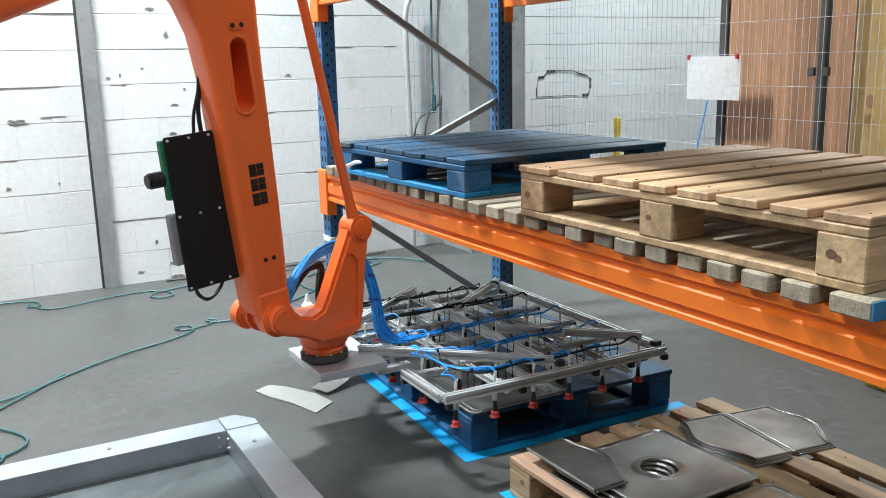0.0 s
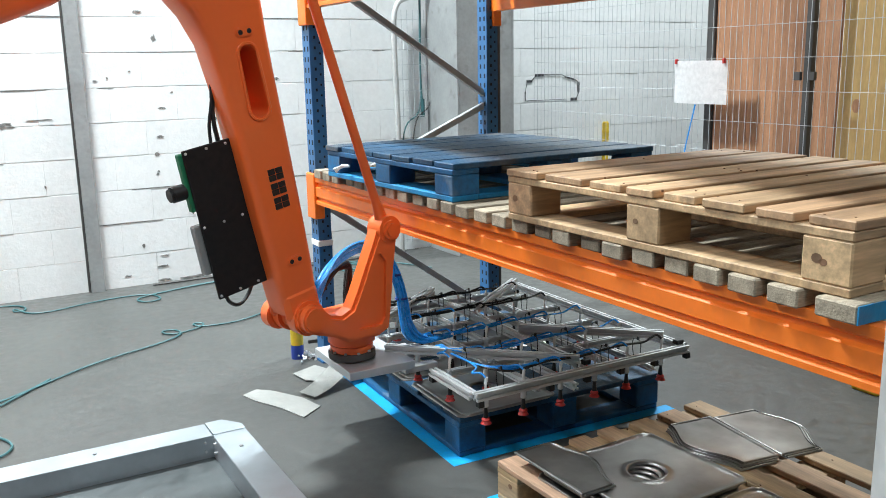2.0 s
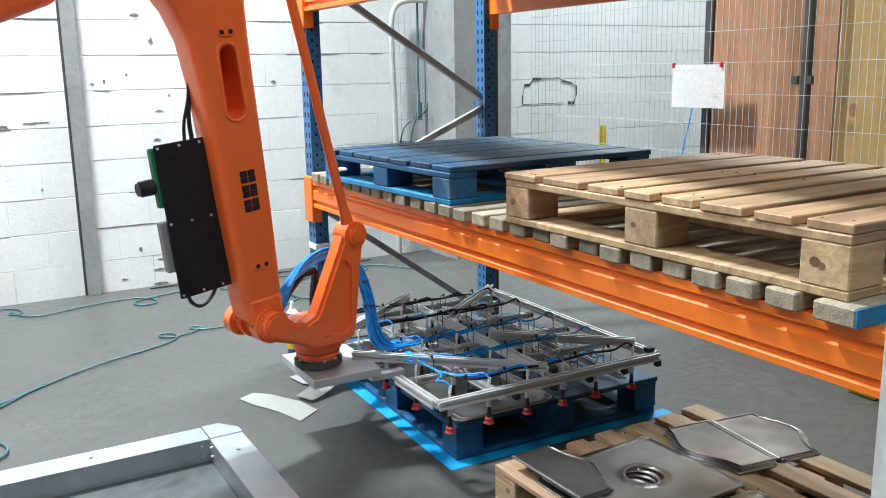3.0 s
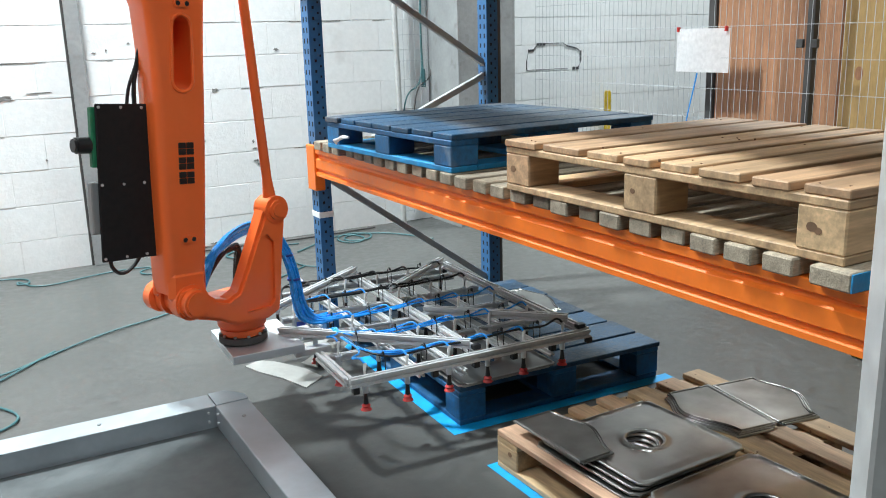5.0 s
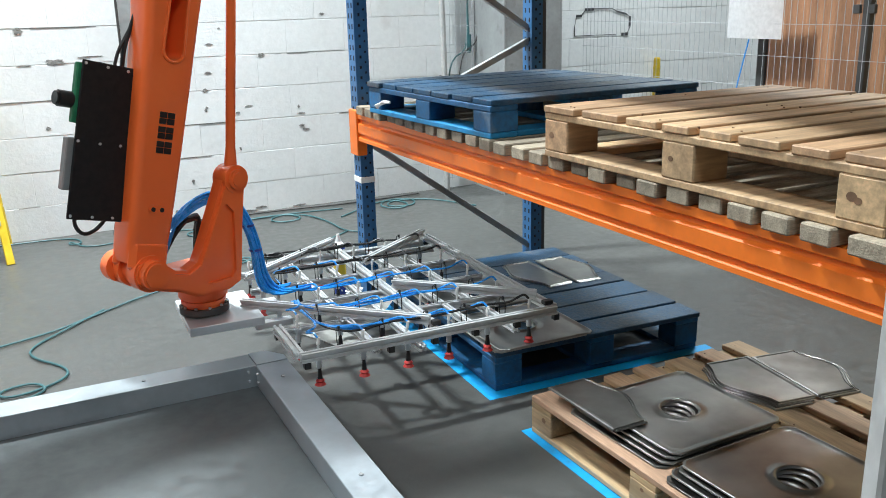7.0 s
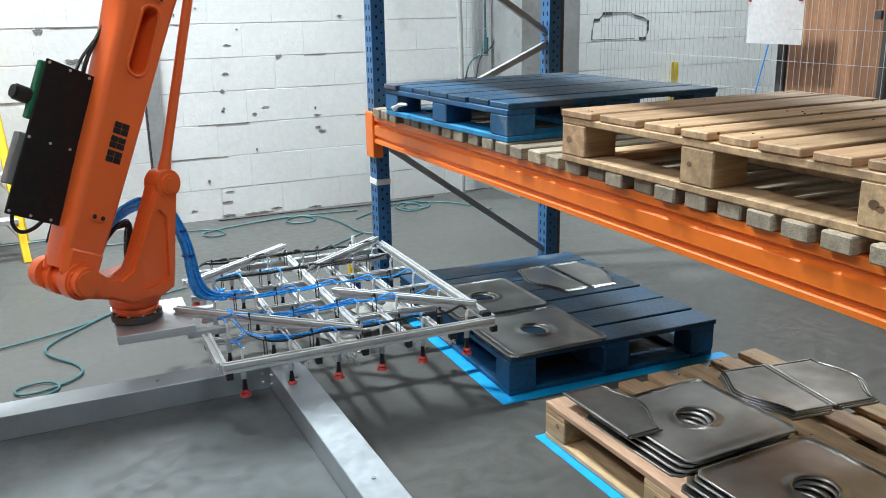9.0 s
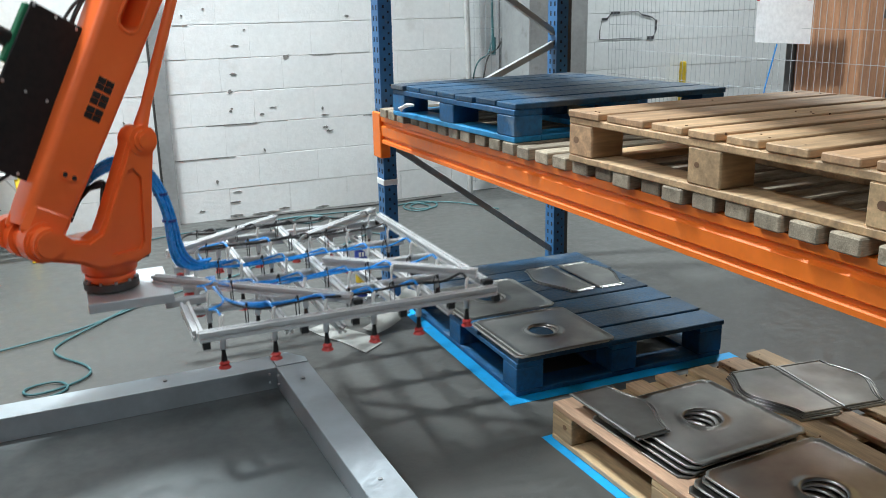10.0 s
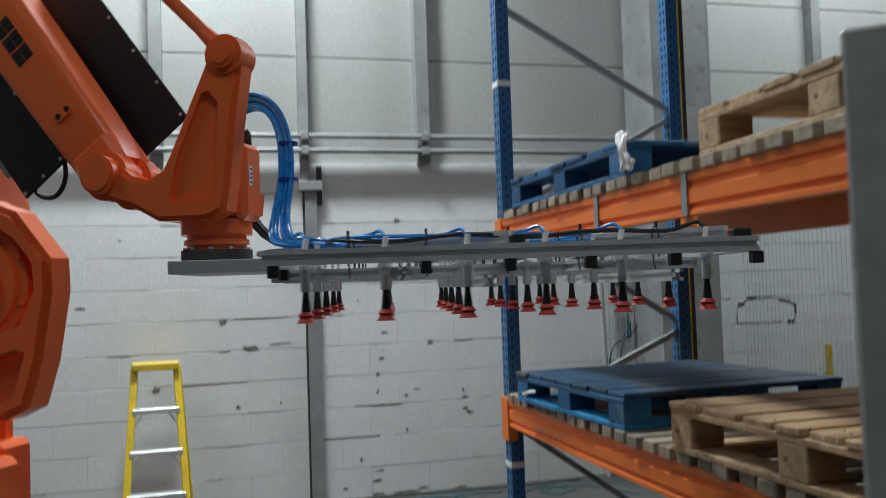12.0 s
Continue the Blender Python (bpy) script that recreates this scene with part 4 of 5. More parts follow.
# ---- robot: parts are keyed below ----
BASE = Vector((-2.58, -0.03, 0.0))
WRIST_P, WRIST_R = (-0.27, 0.255), (0.108, 0.544)
SHOULDER, ARM_LEN = (0.37, 1.62), 1.55
ROD_LEAN = -8.0


def build_robot():
    root = empty("palletising_robot", Matrix.Translation(BASE), "large orange industrial robot arm with a black cable panel", "robot")
    bm = bmesh.new()
    cyl(bm, (0, 0, 0), (0, 0, 0.05), 0.48, seg=32)
    cyl(bm, (0, 0, 0.05), (0, 0, 0.72), 0.40, 0.34, seg=32)
    cyl(bm, (0, 0, 0.72), (0, 0, 0.78), 0.42, seg=32)
    part("pedestal", bm, M_ROBOT, root)
    # turret
    bm = bmesh.new()
    cyl(bm, (0, 0, 0.785), (0, 0, 0.86), 0.40, seg=32)
    cube(bm, (-0.40, -0.10, 0.84), (0.36, 0.34, 1.06), 0.025)
    cube(bm, (0.0, 0.365, 0.9), (0.24, 0.46, 1.6), 0.03)
    cube(bm, (-0.2, 0.30, 0.86), (0.30, 0.46, 1.1), 0.02)
    turret = part("turret", bm, M_ROBOT, root)
    # lower arm: origin at the shoulder, z along the arm
    bm = bmesh.new()
    secs = []
    for d, o0, o1, y in ((0.12, -0.17, 0.12, 0.11), (0.5, -0.13, 0.10, 0.11), (0.66, -0.12, 0.16, 0.11), (0.82, -0.12, 0.26, 0.11), (1.05, -0.11, 0.25, 0.10), (1.3, -0.11, 0.20, 0.10), (1.54, -0.13, 0.18, 0.10), (1.66, -0.08, 0.08, 0.08)):
        secs.append([(p[0], p[1] + 0.22, d) for p in rounded(o0, o1, -y, y, 0.05)])
    loft(bm, secs)
    cyl(bm, (0, -0.12, 1.55), (0, 0.26, 1.55), 0.09, seg=24)
    lower = part("lower_arm", bm, M_ROBOT, root)
    bm = bmesh.new()
    hub_outline = [(-0.26, -0.26), (-0.12, -0.38), (0.04, -0.43), (0.13, -0.41), (0.205, -0.28), (0.285, -0.08), (0.30, 0.02), (0.255, 0.10), (0.205, 0.19), (0.12, 0.24), (0.08, 0.30), (-0.16, 0.31), (-0.26, 0.15)]
    prism(bm, hub_outline, 0.10, 0.22, bevel=0.02)
    hub = part("shoulder_hub", bm, M_ROBOT, lower)
    for pocket in ([(0.16, -0.16), (0.235, -0.07), (0.245, 0.02), (0.20, 0.10), (0.13, 0.17), (0.0, 0.22), (-0.15, 0.22), (-0.15, -0.2)],
                   [(-0.1, -0.35), (0.03, -0.375), (0.10, -0.36), (0.165, -0.24), (0.12, -0.225), (0.0, -0.24), (-0.1, -0.26)]):
        bm = bmesh.new()
        prism(bm, pocket, -0.1, 0.16)
        carve(hub, bm)
    for r, y in ((0.20, 0.14), (0.165, 0.125), (0.11, 0.10)):
        bm = bmesh.new()
        cyl(bm, (0, 0.19, 0.0), (0, y, 0.0), r, r - 0.012, seg=40)
        part("bearing_ring", bm, M_ROBOT, lower)
    for k in range(8):
        a = k * math.pi / 4 + 0.3
        bm = bmesh.new()
        cyl(bm, (0.182 * math.cos(a), 0.15, 0.182 * math.sin(a)), (0.182 * math.cos(a), 0.128, 0.182 * math.sin(a)), 0.012, seg=8)
        part("bolt", bm, M_ROBOT, lower)
    # forearm: origin at the wrist pivot, z along the arm to the elbow
    bm = bmesh.new()
    secs = []
    for d, o0, o1, y in ((0.03, -0.075, 0.06, 0.088), (0.08, -0.086, 0.074, 0.096), (0.2, -0.09, 0.079, 0.1), (0.45, -0.10, 0.086, 0.1), (0.7, -0.106, 0.09, 0.1), (0.9, -0.115, 0.092, 0.1),
                        (1.04, -0.13, 0.096, 0.1), (1.14, -0.165, 0.1, 0.102), (1.26, -0.24, 0.105, 0.105), (1.40, -0.30, 0.11, 0.11), (1.55, -0.30, 0.12, 0.12), (1.68, -0.22, 0.10, 0.1)):
        secs.append([(p[0], p[1], d) for p in rounded(o0, o1, -y, y - 0.055, 0.03, 5)])
    loft(bm, secs)
    fore = part("forearm", bm, M_ROBOT, root)
    bm = bmesh.new()
    slot = [(0.034 * math.cos(a) - 0.004, 0.80 + 0.034 * math.sin(a)) for a in [math.pi + k * math.pi / 8 for k in range(9)]] + \
           [(0.030 * math.cos(a) - 0.004, 0.985 + 0.030 * math.sin(a)) for a in [k * math.pi / 8 for k in range(9)]]
    prism(bm, slot, -0.3, 0.02)
    carve(fore, bm)
    for d in (0.233, 1.058):
        bm = bmesh.new()
        out = rounded(-0.034, 0.034, d - 0.018, d + 0.018, 0.017)
        prism(bm, out, -0.106, -0.09, bevel=0.004)
        boss = part("boss", bm, M_ROBOT, fore)
        for o in (-0.017, 0.017):
            bm = bmesh.new()
            cyl(bm, (o, -0.1075, d), (o, -0.1, d), 0.0085, seg=12)
            part("bolt_hole", bm, M_HOLE, boss)
    # slot lip
    bm = bmesh.new()
    tube(bm, [(p[0] * 1.22, -0.101, 0.892 + (p[1] - 0.892) * 1.06) for p in slot] + [(slot[0][0] * 1.22, -0.101, 0.892 + (slot[0][1] - 0.892) * 1.06)], 0.006, seg=6, smooth=1)
    part("slot_lip", bm, M_ROBOT, fore)
    # dark maker's mark as plain split blocks
    for k in range(3):
        d0 = 0.435 + 0.052 * k
        for i in range(2):
            for j in range(2):
                bm = bmesh.new()
                cube(bm, (-0.030 + 0.031 * i, -0.1035, d0 + 0.0225 * j), (-0.002 + 0.031 * i, -0.099, d0 + 0.0225 * j + 0.0205), 0.001)
                part("mark_block", bm, M_BLACK, fore, smooth=0)
    # fork ears and hub at the wrist end
    bm = bmesh.new()
    cyl(bm, (0, -0.112, 0), (0, -0.06, 0), 0.068, seg=28)
    cyl(bm, (0, 0.0, 0), (0, 0.05, 0), 0.068, seg=28)
    cube(bm, (-0.08, -0.104, 0.0), (0.072, -0.06, 0.12), 0.02)
    cube(bm, (-0.08, 0.0, 0.0), (0.072, 0.046, 0.12), 0.02)
    cyl(bm, (-0.035, 0.04, 0.0), (-0.035, 0.085, 0.0), 0.058, seg=20)
    part("fork", bm, M_ROBOT, fore)
    # black panel behind the forearm with boxes on it
    bm = bmesh.new()
    cube(bm, (-0.288, -0.025, 0.172), (-0.06, -0.015, 0.715), 0.003)
    panel = part("panel", bm, M_PANEL, fore, "black sheet panel with small bright screws")
    bm = bmesh.new()
    cube(bm, (-0.02, 0.14, 0.10), (0.20, 0.15, 0.80), 0.003)
    cube(bm, (-0.02, 0.04, 0.3), (0.02, 0.14, 0.34))
    far_panel = part("panel", bm, M_PANEL, fore, "black sheet panel on the far side of the arm")
    for z in (0.12, 0.25, 0.38, 0.52, 0.66):
        bm = bmesh.new()
        cyl(bm, (0.188, 0.136, z), (0.188, 0.141, z), 0.005, seg=8)
        part("screw", bm, M_ALU, far_panel)
    rnd = random.Random(1)
    for x in (-0.278, -0.20, -0.125):
        for z in (0.185, 0.44, 0.703):
            bm = bmesh.new()
            cyl(bm, (x, -0.029, z + rnd.uniform(-0.003, 0.003)), (x, -0.024, z), 0.005, seg=8)
            part("screw", bm, M_ALU, panel)
    bm = bmesh.new()
    cube(bm, (-0.300, -0.013, 0.50), (-0.12, 0.014, 0.704), 0.004)
    part("green_box", bm, M_GREEN, panel, "green terminal housing")
    bm = bmesh.new()
    cyl(bm, (-0.298, 0.012, 0.575), (-0.345, 0.012, 0.575), 0.028, seg=18)
    cyl(bm, (-0.345, 0.012, 0.575), (-0.355, 0.012, 0.575), 0.023, seg=18)
    part("connector_plug", bm, M_BLACK, panel)
    bm = bmesh.new()
    cube(bm, (-0.310, -0.013, 0.27), (-0.12, 0.02, 0.45), 0.004)
    part("grey_box", bm, M_GREY, panel, "grey sheet steel junction box")
    bm = bmesh.new()
    tube(bm, [(-0.255, -0.012, 0.20), (-0.255, -0.012, 0.15), (-0.215, -0.008, 0.115), (-0.16, 0.0, 0.14), (-0.125, 0.0, 0.20), (-0.085, 0.0, 0.24)], 0.007)
    part("cable_loop", bm, M_BLACK, fore)
    bm = bmesh.new()
    tube(bm, [(-0.13, 0.012, 0.70), (-0.13, 0.014, 0.78), (-0.115, 0.01, 0.86), (-0.1, 0.0, 0.95)], 0.008)
    tube(bm, [(-0.16, 0.012, 0.70), (-0.15, 0.014, 0.77), (-0.12, 0.014, 0.84), (-0.1, 0.0, 0.92)], 0.006)
    part("cable_loop", bm, M_BLACK, fore)
    # parallel rod
    bm = bmesh.new()
    cyl(bm, (0, 0, 0.09), (0, 0, 1.47), 0.0185, seg=16)
    cyl(bm, (0, 0, 0.0), (0, 0, 0.12), 0.03, 0.0185, seg=16)
    cyl(bm, (0, -0.04, 0), (0, 0.04, 0), 0.053, seg=24)
    cyl(bm, (0, -0.052, 0), (0, -0.04, 0), 0.038, seg=24)
    cyl(bm, (0, -0.058, 0), (0, -0.05, 0), 0.026, seg=18)
    cyl(bm, (0, -0.04, 1.55), (0, 0.04, 1.55), 0.055, seg=20)
    rod = part("parallel_rod", bm, M_ROBOT, root)
    # elbow link plate that carries the rod and the forearm
    bm = bmesh.new()
    prism(bm, [(-0.08, -0.06), (0.05, -0.08), (0.42, 0.24), (0.44, 0.33), (0.36, 0.36), (-0.06, 0.1)], -0.16, -0.125, bevel=0.008)
    link = part("elbow_link", bm, M_ROBOT, root)
    # wrist housing, level: origin at the flange
    bm = bmesh.new()
    out = [(-0.328, 0.232), (-0.303, 0.203), (-0.17, 0.160), (-0.10, 0.122), (0.045, 0.118), (0.098, 0.14), (0.112, 0.22), (0.128, 0.36), (0.150, 0.50), (0.158, 0.555), (0.14, 0.59), (0.10, 0.597),
           (0.068, 0.575), (0.04, 0.51), (-0.06, 0.30), (-0.085, 0.255), (-0.13, 0.235), (-0.18, 0.248), (-0.215, 0.278), (-0.27, 0.311), (-0.316, 0.296), (-0.331, 0.262)]
    prism(bm, out, -0.135, -0.055, bevel=0.013)
    low = [(-0.17, 0.155), (-0.10, 0.122), (0.045, 0.118), (0.098, 0.14), (0.105, 0.2), (0.06, 0.215), (-0.1, 0.215), (-0.17, 0.205)]
    prism(bm, low, -0.06, 0.095, bevel=0.012)
    wrist = part("wrist_housing", bm, M_ROBOT, root)
    bm = bmesh.new()
    pocket = [(-0.055, 0.165), (0.055, 0.165), (0.075, 0.19), (0.088, 0.42), (0.06, 0.455), (0.04, 0.45), (-0.035, 0.29), (-0.06, 0.20)]
    prism(bm, pocket, -0.2, -0.12)
    carve(wrist, bm)
    bm = bmesh.new()
    cyl(bm, (WRIST_P[0], -0.15, WRIST_P[1]), (WRIST_P[0], 0.10, WRIST_P[1]), 0.053, seg=28)
    cyl(bm, (WRIST_P[0], -0.157, WRIST_P[1]), (WRIST_P[0], -0.15, WRIST_P[1]), 0.044, seg=28)
    part("pivot_hub", bm, M_ROBOT, wrist)
    bm = bmesh.new()
    cyl(bm, (0, 0, 0.043), (0, 0, 0.125), 0.08, seg=32)
    cyl(bm, (0, 0, 0.058), (0, 0, 0.072), 0.088, seg=32)
    cyl(bm, (0, 0, 0.085), (0, 0, 0.125), 0.096, seg=32)
    cube(bm, (0.07, -0.05, 0.12), (0.116, 0.05, 0.33), 0.015)
    neck = part("gear_neck", bm, M_ROBOT, wrist)
    bm = bmesh.new()
    cube(bm, (0.1145, -0.028, 0.215), (0.1175, -0.010, 0.268), 0.001)
    part("label_plate", bm, M_WHITE, neck, "small white rating plate")
    for k in range(4):
        bm = bmesh.new()
        cube(bm, (0.1172, -0.025, 0.221 + 0.012 * k), (0.1182, -0.013, 0.225 + 0.012 * k))
        part("print_bar", bm, M_DARK, neck)
    bm = bmesh.new()
    cyl(bm, (0, 0, 0.018), (0, 0, 0.044), 0.096, seg=32)
    flange = part("flange", bm, M_DARK, wrist, "dark steel tool flange")
    for k in range(10):
        a = k * math.pi / 5
        bm = bmesh.new()
        cyl(bm, (0.085 * math.cos(a), 0.085 * math.sin(a), 0.042), (0.085 * math.cos(a), 0.085 * math.sin(a), 0.051), 0.006, seg=8)
        part("bolt", bm, M_ALU, flange)
    # hose bundle over the back of the wrist
    rnd = random.Random(7)
    for k in range(13):
        a, b = rnd.uniform(-0.022, 0.022), rnd.uniform(-0.018, 0.018)
        pts = [(-0.17 + a * 0.5, 0.075 + b, 0.16), (-0.135 + a, 0.08 + b, 0.26 + b), (-0.06 + a * 0.8, 0.075 + b, 0.37 + a), (0.03, 0.06 + b, 0.44 + a),
               (0.115, 0.035 + b, 0.46 + a), (0.19 + a * 0.6, 0.01 + b, 0.41 + a * 0.6), (0.226 + a * 0.8, -0.015 + b, 0.32), (0.236 + a * 0.8, -0.04 + b, 0.22),
               (0.228 + a, -0.065 + b, 0.12), (0.24 + a * 1.4, -0.085 + 2 * b, 0.062), (0.29 + a * 2, -0.10 + 3 * b, 0.04), (0.38 + a * 2, -0.10 + 3 * b, 0.035)]
        bm = bmesh.new()
        tube(bm, pts, 0.006, seg=6, smooth=2)
        part("air_hose", bm, M_HOSE, wrist, "blue plastic air hose")
    for k in range(5):
        a, b = rnd.uniform(-0.02, 0.02), rnd.uniform(-0.02, 0.02)
        pts = [(-0.17 + a, 0.08 + b, 0.14), (-0.12 + a, 0.09 + b, 0.26 + b), (-0.03 + a, 0.085 + b, 0.36), (0.06, 0.075, 0.39 + a), (0.06 + a * 0.5, 0.085 + b, 0.34),
               (0.05 + a, 0.085 + b, 0.24), (0.06 + a * 0.6, 0.085 + b, 0.14), (0.13 + a, 0.115, 0.055), (0.27, 0.22 + b, 0.035)]
        bm = bmesh.new()
        tube(bm, pts, 0.008, seg=6, smooth=2)
        part("black_hose", bm, M_BLACK, wrist, "black corrugated hose")
    for p in ((0.236, -0.04, 0.22), (0.226, -0.015, 0.32)):
        bm = bmesh.new()
        cyl(bm, (p[0] - 0.0, p[1], p[2] - 0.004), (p[0], p[1], p[2] + 0.004), 0.027, seg=14)
        part("cable_tie", bm, M_NAVY, wrist)
    return dict(turret=turret, lower=lower, fore=fore, rod=rod, link=link, wrist=wrist)


# ---- vacuum gripper ----
GL, GW = 1.036, 1.268
FLANGE = (-0.216, 0.612, 0.006)
CUP_U = (0.079, 0.248, 0.424, 0.594, 0.76, 0.947)
CUP_V = (0.055, 0.325, 0.60, 0.88, 1.14)


def rail(a, b, z, w=0.03):
    """A grooved aluminium profile between two points of the gripper's plan."""
    a, b = Vector((*a, z)), Vector((*b, z))
    n = (b - a).length
    m = Matrix.Translation((a + b) / 2) @ Matrix.Rotation(math.atan2(b.y - a.y, b.x - a.x), 4, "Z")
    h, g, e = w / 2, 0.0055, 0.009
    prof = [(-h, -h), (-g, -h), (-g, -h + e), (g, -h + e), (g, -h), (h, -h), (h, -g), (h - e, -g), (h - e, g), (h, g), (h, h), (g, h), (g, h - e), (-g, h - e), (-g, h), (-h, h), (-h, g), (-h + e, g), (-h + e, -g), (-h, -g)]
    bm = bmesh.new()
    prism(bm, prof, -n / 2, n / 2, "x")
    bmesh.ops.transform(bm, matrix=m, verts=bm.verts)
    return bm


def build_gripper():
    root = empty("vacuum_gripper", pose(0, 0, 0.315), "aluminium profile gripper frame with rows of red suction cups", "gripper")
    runs = [((0, 0.0), (GL, 0.0), 0), ((GL, 0.016), (GL, GW), 0), ((0, 0.016), (0, 0.32), 0),
            ((-0.07, 0.60), (0.52, 0.06), 0.031), ((0.02, 0.92), (0.55, 1.33), 0.031), ((0.538, 0.05), (0.538, 1.34), 0.0), ((0.56, 0.54), (1.02, 0.12), 0.031), ((0.56, 0.90), (1.01, 1.25), 0.031)]
    for v in CUP_V[1:]:
        runs.append(((0.0 if v < 0.5 else 0.03, v + 0.02), (1.02, v + 0.0), -0.0305))
    for u in (0.29, 0.47, 0.70, 0.87):
        runs.append(((u, 0.016), (u, GW - 0.05), -0.0305 if u in (0.29, 0.70) else -0.061))
    runs.append(((0.1, GW), (1.02, GW), -0.0305))
    for a, b, z in runs:
        part("rail", rail(a, b, z, 0.032 if z >= 0 else 0.026), M_ALU, root, smooth=0)
    for u, v in ((0.02, 0.0), (0.335, 0.0), (0.51, 0.0), (0.68, 0.0), (0.86, 0.0), (GL, 0.0), (GL, GW), (0.538, 1.34), (0.0, 0.32)):
        bm = bmesh.new()
        cube(bm, (u - 0.012, v - 0.014, -0.042), (u + 0.012, v + 0.012, -0.0165), 0.002)
        part("end_cap", bm, M_BLACK, root)
    bm = bmesh.new()
    cube(bm, (GL - 0.04, 0.014, 0.016), (GL + 0.0, 0.044, 0.034), 0.003)
    part("corner_bracket", bm, M_BLACK, root)
    bm = bmesh.new()
    cube(bm, (0.515, 0.02, 0.016), (0.548, 0.046, 0.036), 0.003)
    part("corner_bracket", bm, M_BLACK, root)
    # mounting plate below the flange
    bm = bmesh.new()
    cube(bm, (-0.305, 0.43, -0.016), (-0.02, 0.80, 0.018), 0.002)
    part("mounting_plate", bm, M_GALV, root, "bare aluminium mounting plate")
    bm = bmesh.new()
    cube(bm, (-0.05, 0.46, -0.046), (0.10, 0.50, -0.02), 0.002)
    part("plate_bracket", bm, M_ALU, root)
    bm = bmesh.new()
    cube(bm, (-0.05, 0.72, -0.046), (0.10, 0.76, -0.02), 0.002)
    part("plate_bracket", bm, M_ALU, root)
    # suction cups
    sleeve, neck, lip, fit = bmesh.new(), bmesh.new(), bmesh.new(), bmesh.new()
    cyl(sleeve, (0, 0, -0.072), (0, 0, -0.012), 0.0105, seg=12)
    cyl(sleeve, (0, 0, -0.026), (0, 0, -0.016), 0.017, seg=6)
    cyl(neck, (0, 0, -0.072), (0, 0, -0.116), 0.0058, 0.0105, seg=12)
    cyl(lip, (0, 0, -0.114), (0, 0, -0.122), 0.011, 0.017, seg=16)
    cyl(lip, (0, 0, -0.122), (0, 0, -0.127), 0.017, 0.013, seg=16)
    cyl(lip, (0, 0, -0.127), (0, 0, -0.138), 0.013, 0.021, seg=16)
    cyl(fit, (0, 0, -0.012), (0, 0, 0.018), 0.0045, seg=8)
    cyl(fit, (0, 0, 0.016), (0.004, 0, 0.042), 0.0062, seg=8)
    sleeve, neck, lip, fit = finish(sleeve, "sleeve", M_GALV), finish(neck, "neck", M_BLACK), finish(lip, "lip", M_RED), finish(fit, "fitting", M_WHITE)
    for v in CUP_V:
        for u in CUP_U:
            cup = share("suction_cup", sleeve, root, pose(u, v, 0))
            share("neck", neck, cup, pose(0, 0, 0))
            tagged(share("lip", lip, cup, pose(0, 0, 0)), "red rubber suction lip")
            share("fitting", fit, cup, pose(0, 0, 0))
    # hoses along the rows: blue in front, black at the back
    rnd = random.Random(9)
    for r, v in enumerate(CUP_V):
        n = 6 if r < 3 else 5
        for j in range(n):
            end = CUP_U[5 - j] if j < 6 else 0.1
            m = M_HOSE if (r < 3 and not (r == 0 and j < 1)) or (r == 3 and j > 2) else M_BLACK
            y = v + 0.045 + 0.006 * (j - 3)
            lift = 0.024 if r in (1, 2) else 0.03
            pts = [(0.10 + 0.03 * rnd.random(), 0.60 + (v - 0.6) * 0.45, 0.045), (0.12, v + 0.04 - (v - 0.6) * 0.12, 0.045)] if r != 4 else [(0.05, 0.95, 0.04), (0.12, v + 0.06, 0.04)]
            x = 0.2
            while x < end - 0.06:
                pts.append((x, y + rnd.uniform(-0.014, 0.014), lift + rnd.uniform(0.0, 0.016)))
                x += 0.095
            pts += [(end - 0.035, y, 0.046), (end - 0.008, v + 0.02, 0.058), (end, v + 0.0, 0.042)]
            bm = bmesh.new()
            tube(bm, pts, 0.0042 if m is M_HOSE else 0.005, seg=6, smooth=2)
            part("air_hose", bm, m, root)
    for v in CUP_V:
        for u in (0.17, 0.34, 0.52, 0.68, 0.85):
            bm = bmesh.new()
            tube(bm, [(u, v + 0.02, -0.02), (u, v + 0.016, 0.04), (u, v + 0.045, 0.05), (u, v + 0.07, 0.04), (u, v + 0.065, -0.02), (u, v + 0.05, -0.045)], 0.002, seg=5, smooth=1)
            cube(bm, (u - 0.003, v + 0.03, 0.044), (u + 0.003, v + 0.04, 0.058))
            part("cable_tie", bm, M_BLACK, root)
    return root


# ---- keyed rows ----
GRIP_ROWS = [
    (0, -0.172, -0.220, 0.315, -0.53),
    (0.5, -0.092, -0.230, 0.315, -0.46),
    (1, -0.017, -0.247, 0.315, -0.50),
    (1.5, -0.008, -0.250, 0.315, -0.36),
    (2, -0.010, -0.253, 0.316, -0.45),
    (2.5, -0.057, -0.236, 0.315, -0.54),
    (3, -0.137, -0.224, 0.314, -0.79),
    (5, -0.451, -0.125, 0.307, -2.20),
    (5.5, -0.529, -0.125, 0.311, -1.88),
    (6, -0.600, -0.106, 0.310, -1.78),
    (6.5, -0.677, -0.093, 0.310, -1.60),
    (7, -0.753, -0.078, 0.309, -1.37),
    (9, -1.054, -0.003, 0.308, -1.12),
    (9.5, -1.130, 0.010, 0.307, -1.06),
    (10, -1.169, -0.175, 0.507, -1.32),
    (10.5, -1.187, -0.500, 0.819, -1.50),
    (11, -1.203, -0.751, 1.118, -2.83),
    (11.5, -1.222, -0.999, 1.397, -3.26),
    (12, -1.371, -1.277, 1.640, -11.5),
]
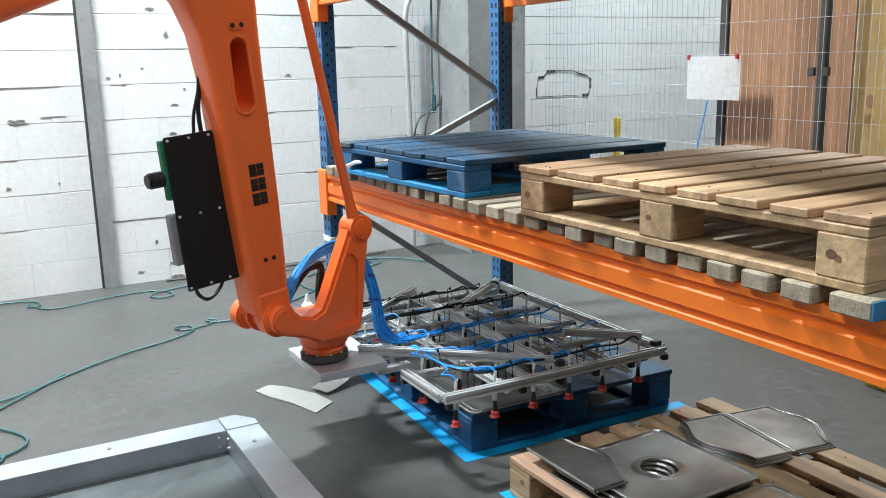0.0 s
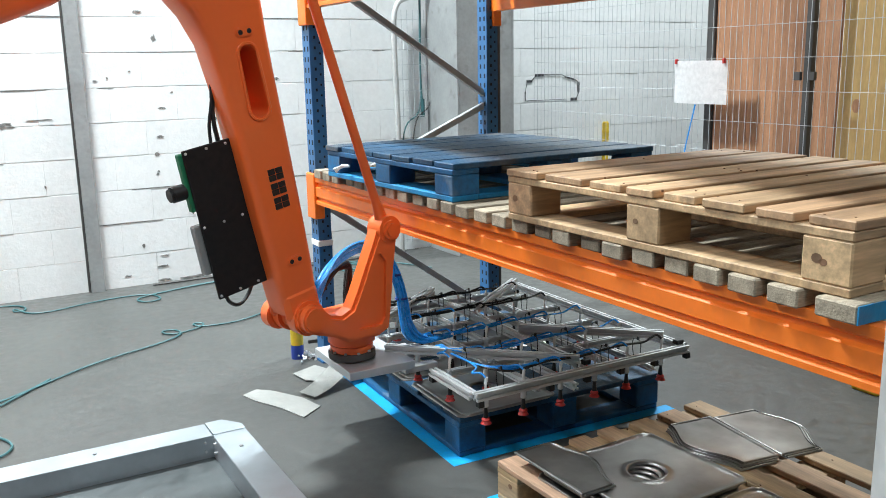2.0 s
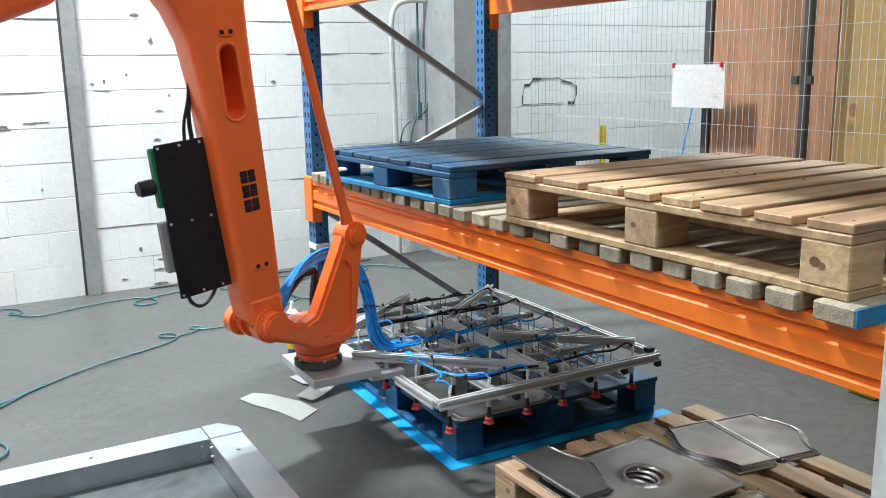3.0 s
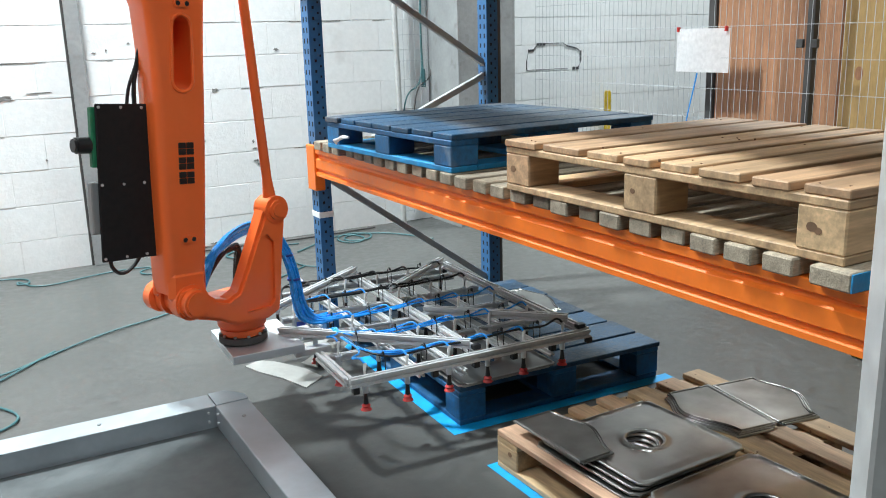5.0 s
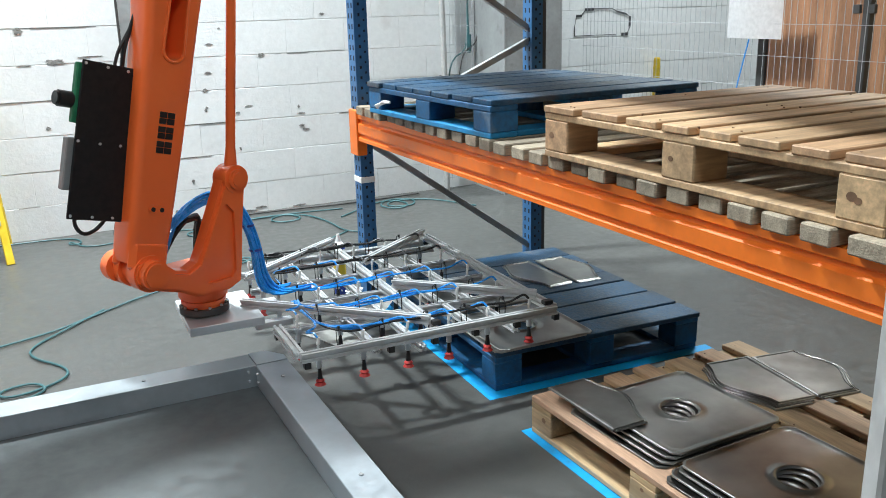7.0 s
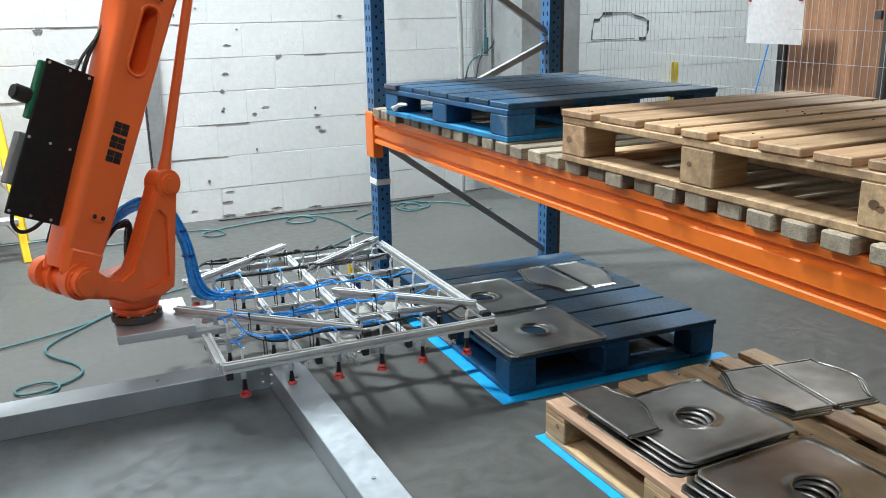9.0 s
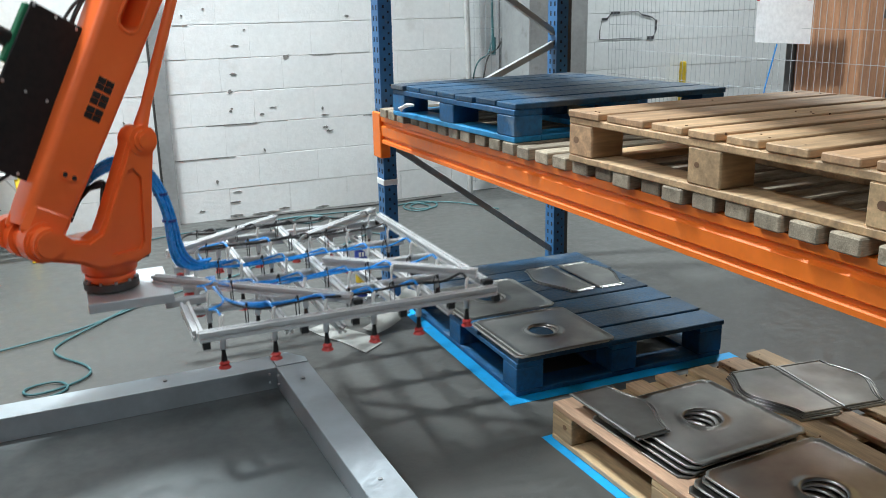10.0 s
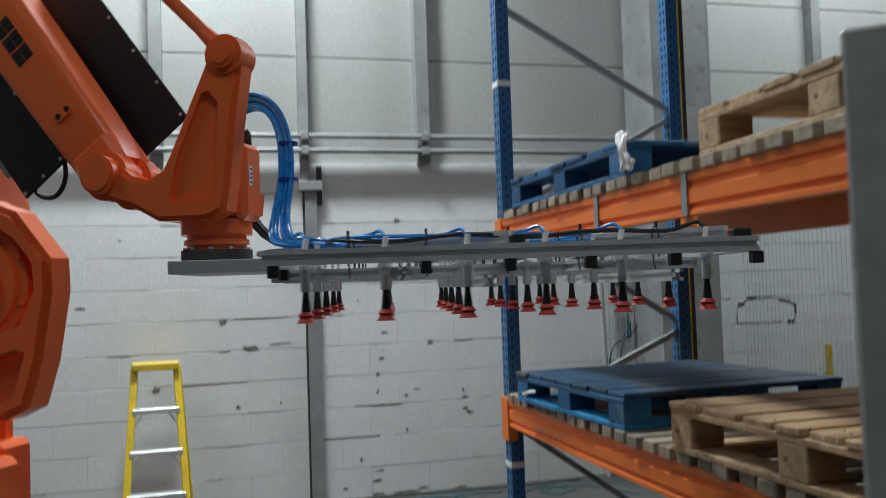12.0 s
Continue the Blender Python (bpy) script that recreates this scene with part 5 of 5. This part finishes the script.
ARM_ROWS = [
    (0, 13.94, -4.83),
    (0.5, 13.03, -7.52),
    (1, 12.03, -10.01),
    (1.5, 12.23, -10.47),
    (2, 12.87, -10.54),
    (2.5, 13.03, -8.82),
    (3, 12.92, -5.89),
    (5, 16.50, 4.08),
    (5.5, 19.54, 6.33),
    (6, 18.81, 9.16),
    (6.5, 20.01, 11.84),
    (7, 21.66, 14.32),
    (9, 28.08, 24.37),
    (9.5, 30.41, 26.46),
    (10, 24.61, 30.33),
    (10.5, 14.48, 26.78),
    (11, -9.27, 8.94),
    (11.5, -19.89, -17.66),
    (12, -29.85, -36.86),
]


def motions():
    grips, wrists, fores, rods, links, lowers, turrets = [], [], [], [], [], [], []
    for (t, x, y, z, yaw), (_, psi, phi) in zip(GRIP_ROWS, ARM_ROWS):
        g = pose(x, y, z, 0, 0, yaw)
        f = g @ Vector(FLANGE) - BASE
        w = pose(*f, 0, 0, psi)
        p = w @ Vector((WRIST_P[0], 0, WRIST_P[1]))
        arm = pose(*p, 0, phi, psi)
        elbow = arm @ Vector((0, 0, ARM_LEN))
        r = w @ Vector((WRIST_R[0], -0.10, WRIST_R[1]))
        turn = psi
        s = pose(0, 0, 0, 0, 0, turn) @ Vector((SHOULDER[0], 0, SHOULDER[1]))
        lean = math.degrees(math.atan2(elbow.x * math.cos(radians(psi)) + elbow.y * math.sin(radians(psi)) - SHOULDER[0], elbow.z - SHOULDER[1]))
        grips.append((t, g))
        wrists.append((t, w))
        fores.append((t, arm))
        rods.append((t, pose(*r, 0, phi + ROD_LEAN, psi)))
        links.append((t, pose(*elbow, 0, 0, psi)))
        lowers.append((t, pose(*s, 0, lean, turn)))
        turrets.append((t, pose(0, 0, 0, 0, 0, turn)))
    walk(gripper, grips)
    for key, rows in (("wrist", wrists), ("fore", fores), ("rod", rods), ("link", links), ("lower", lowers), ("turret", turrets)):
        walk(robot[key], rows)


wall = build_hall()
build_steelwork()
build_fence()
build_boards()
build_wall_marks()
build_rack()
build_pallets()
build_sheets()
build_tray()
build_ladder()
build_small()
robot = build_robot()
gripper = build_gripper()
build_decks()
build_chips(wall)
build_blocks(wall)
motions()
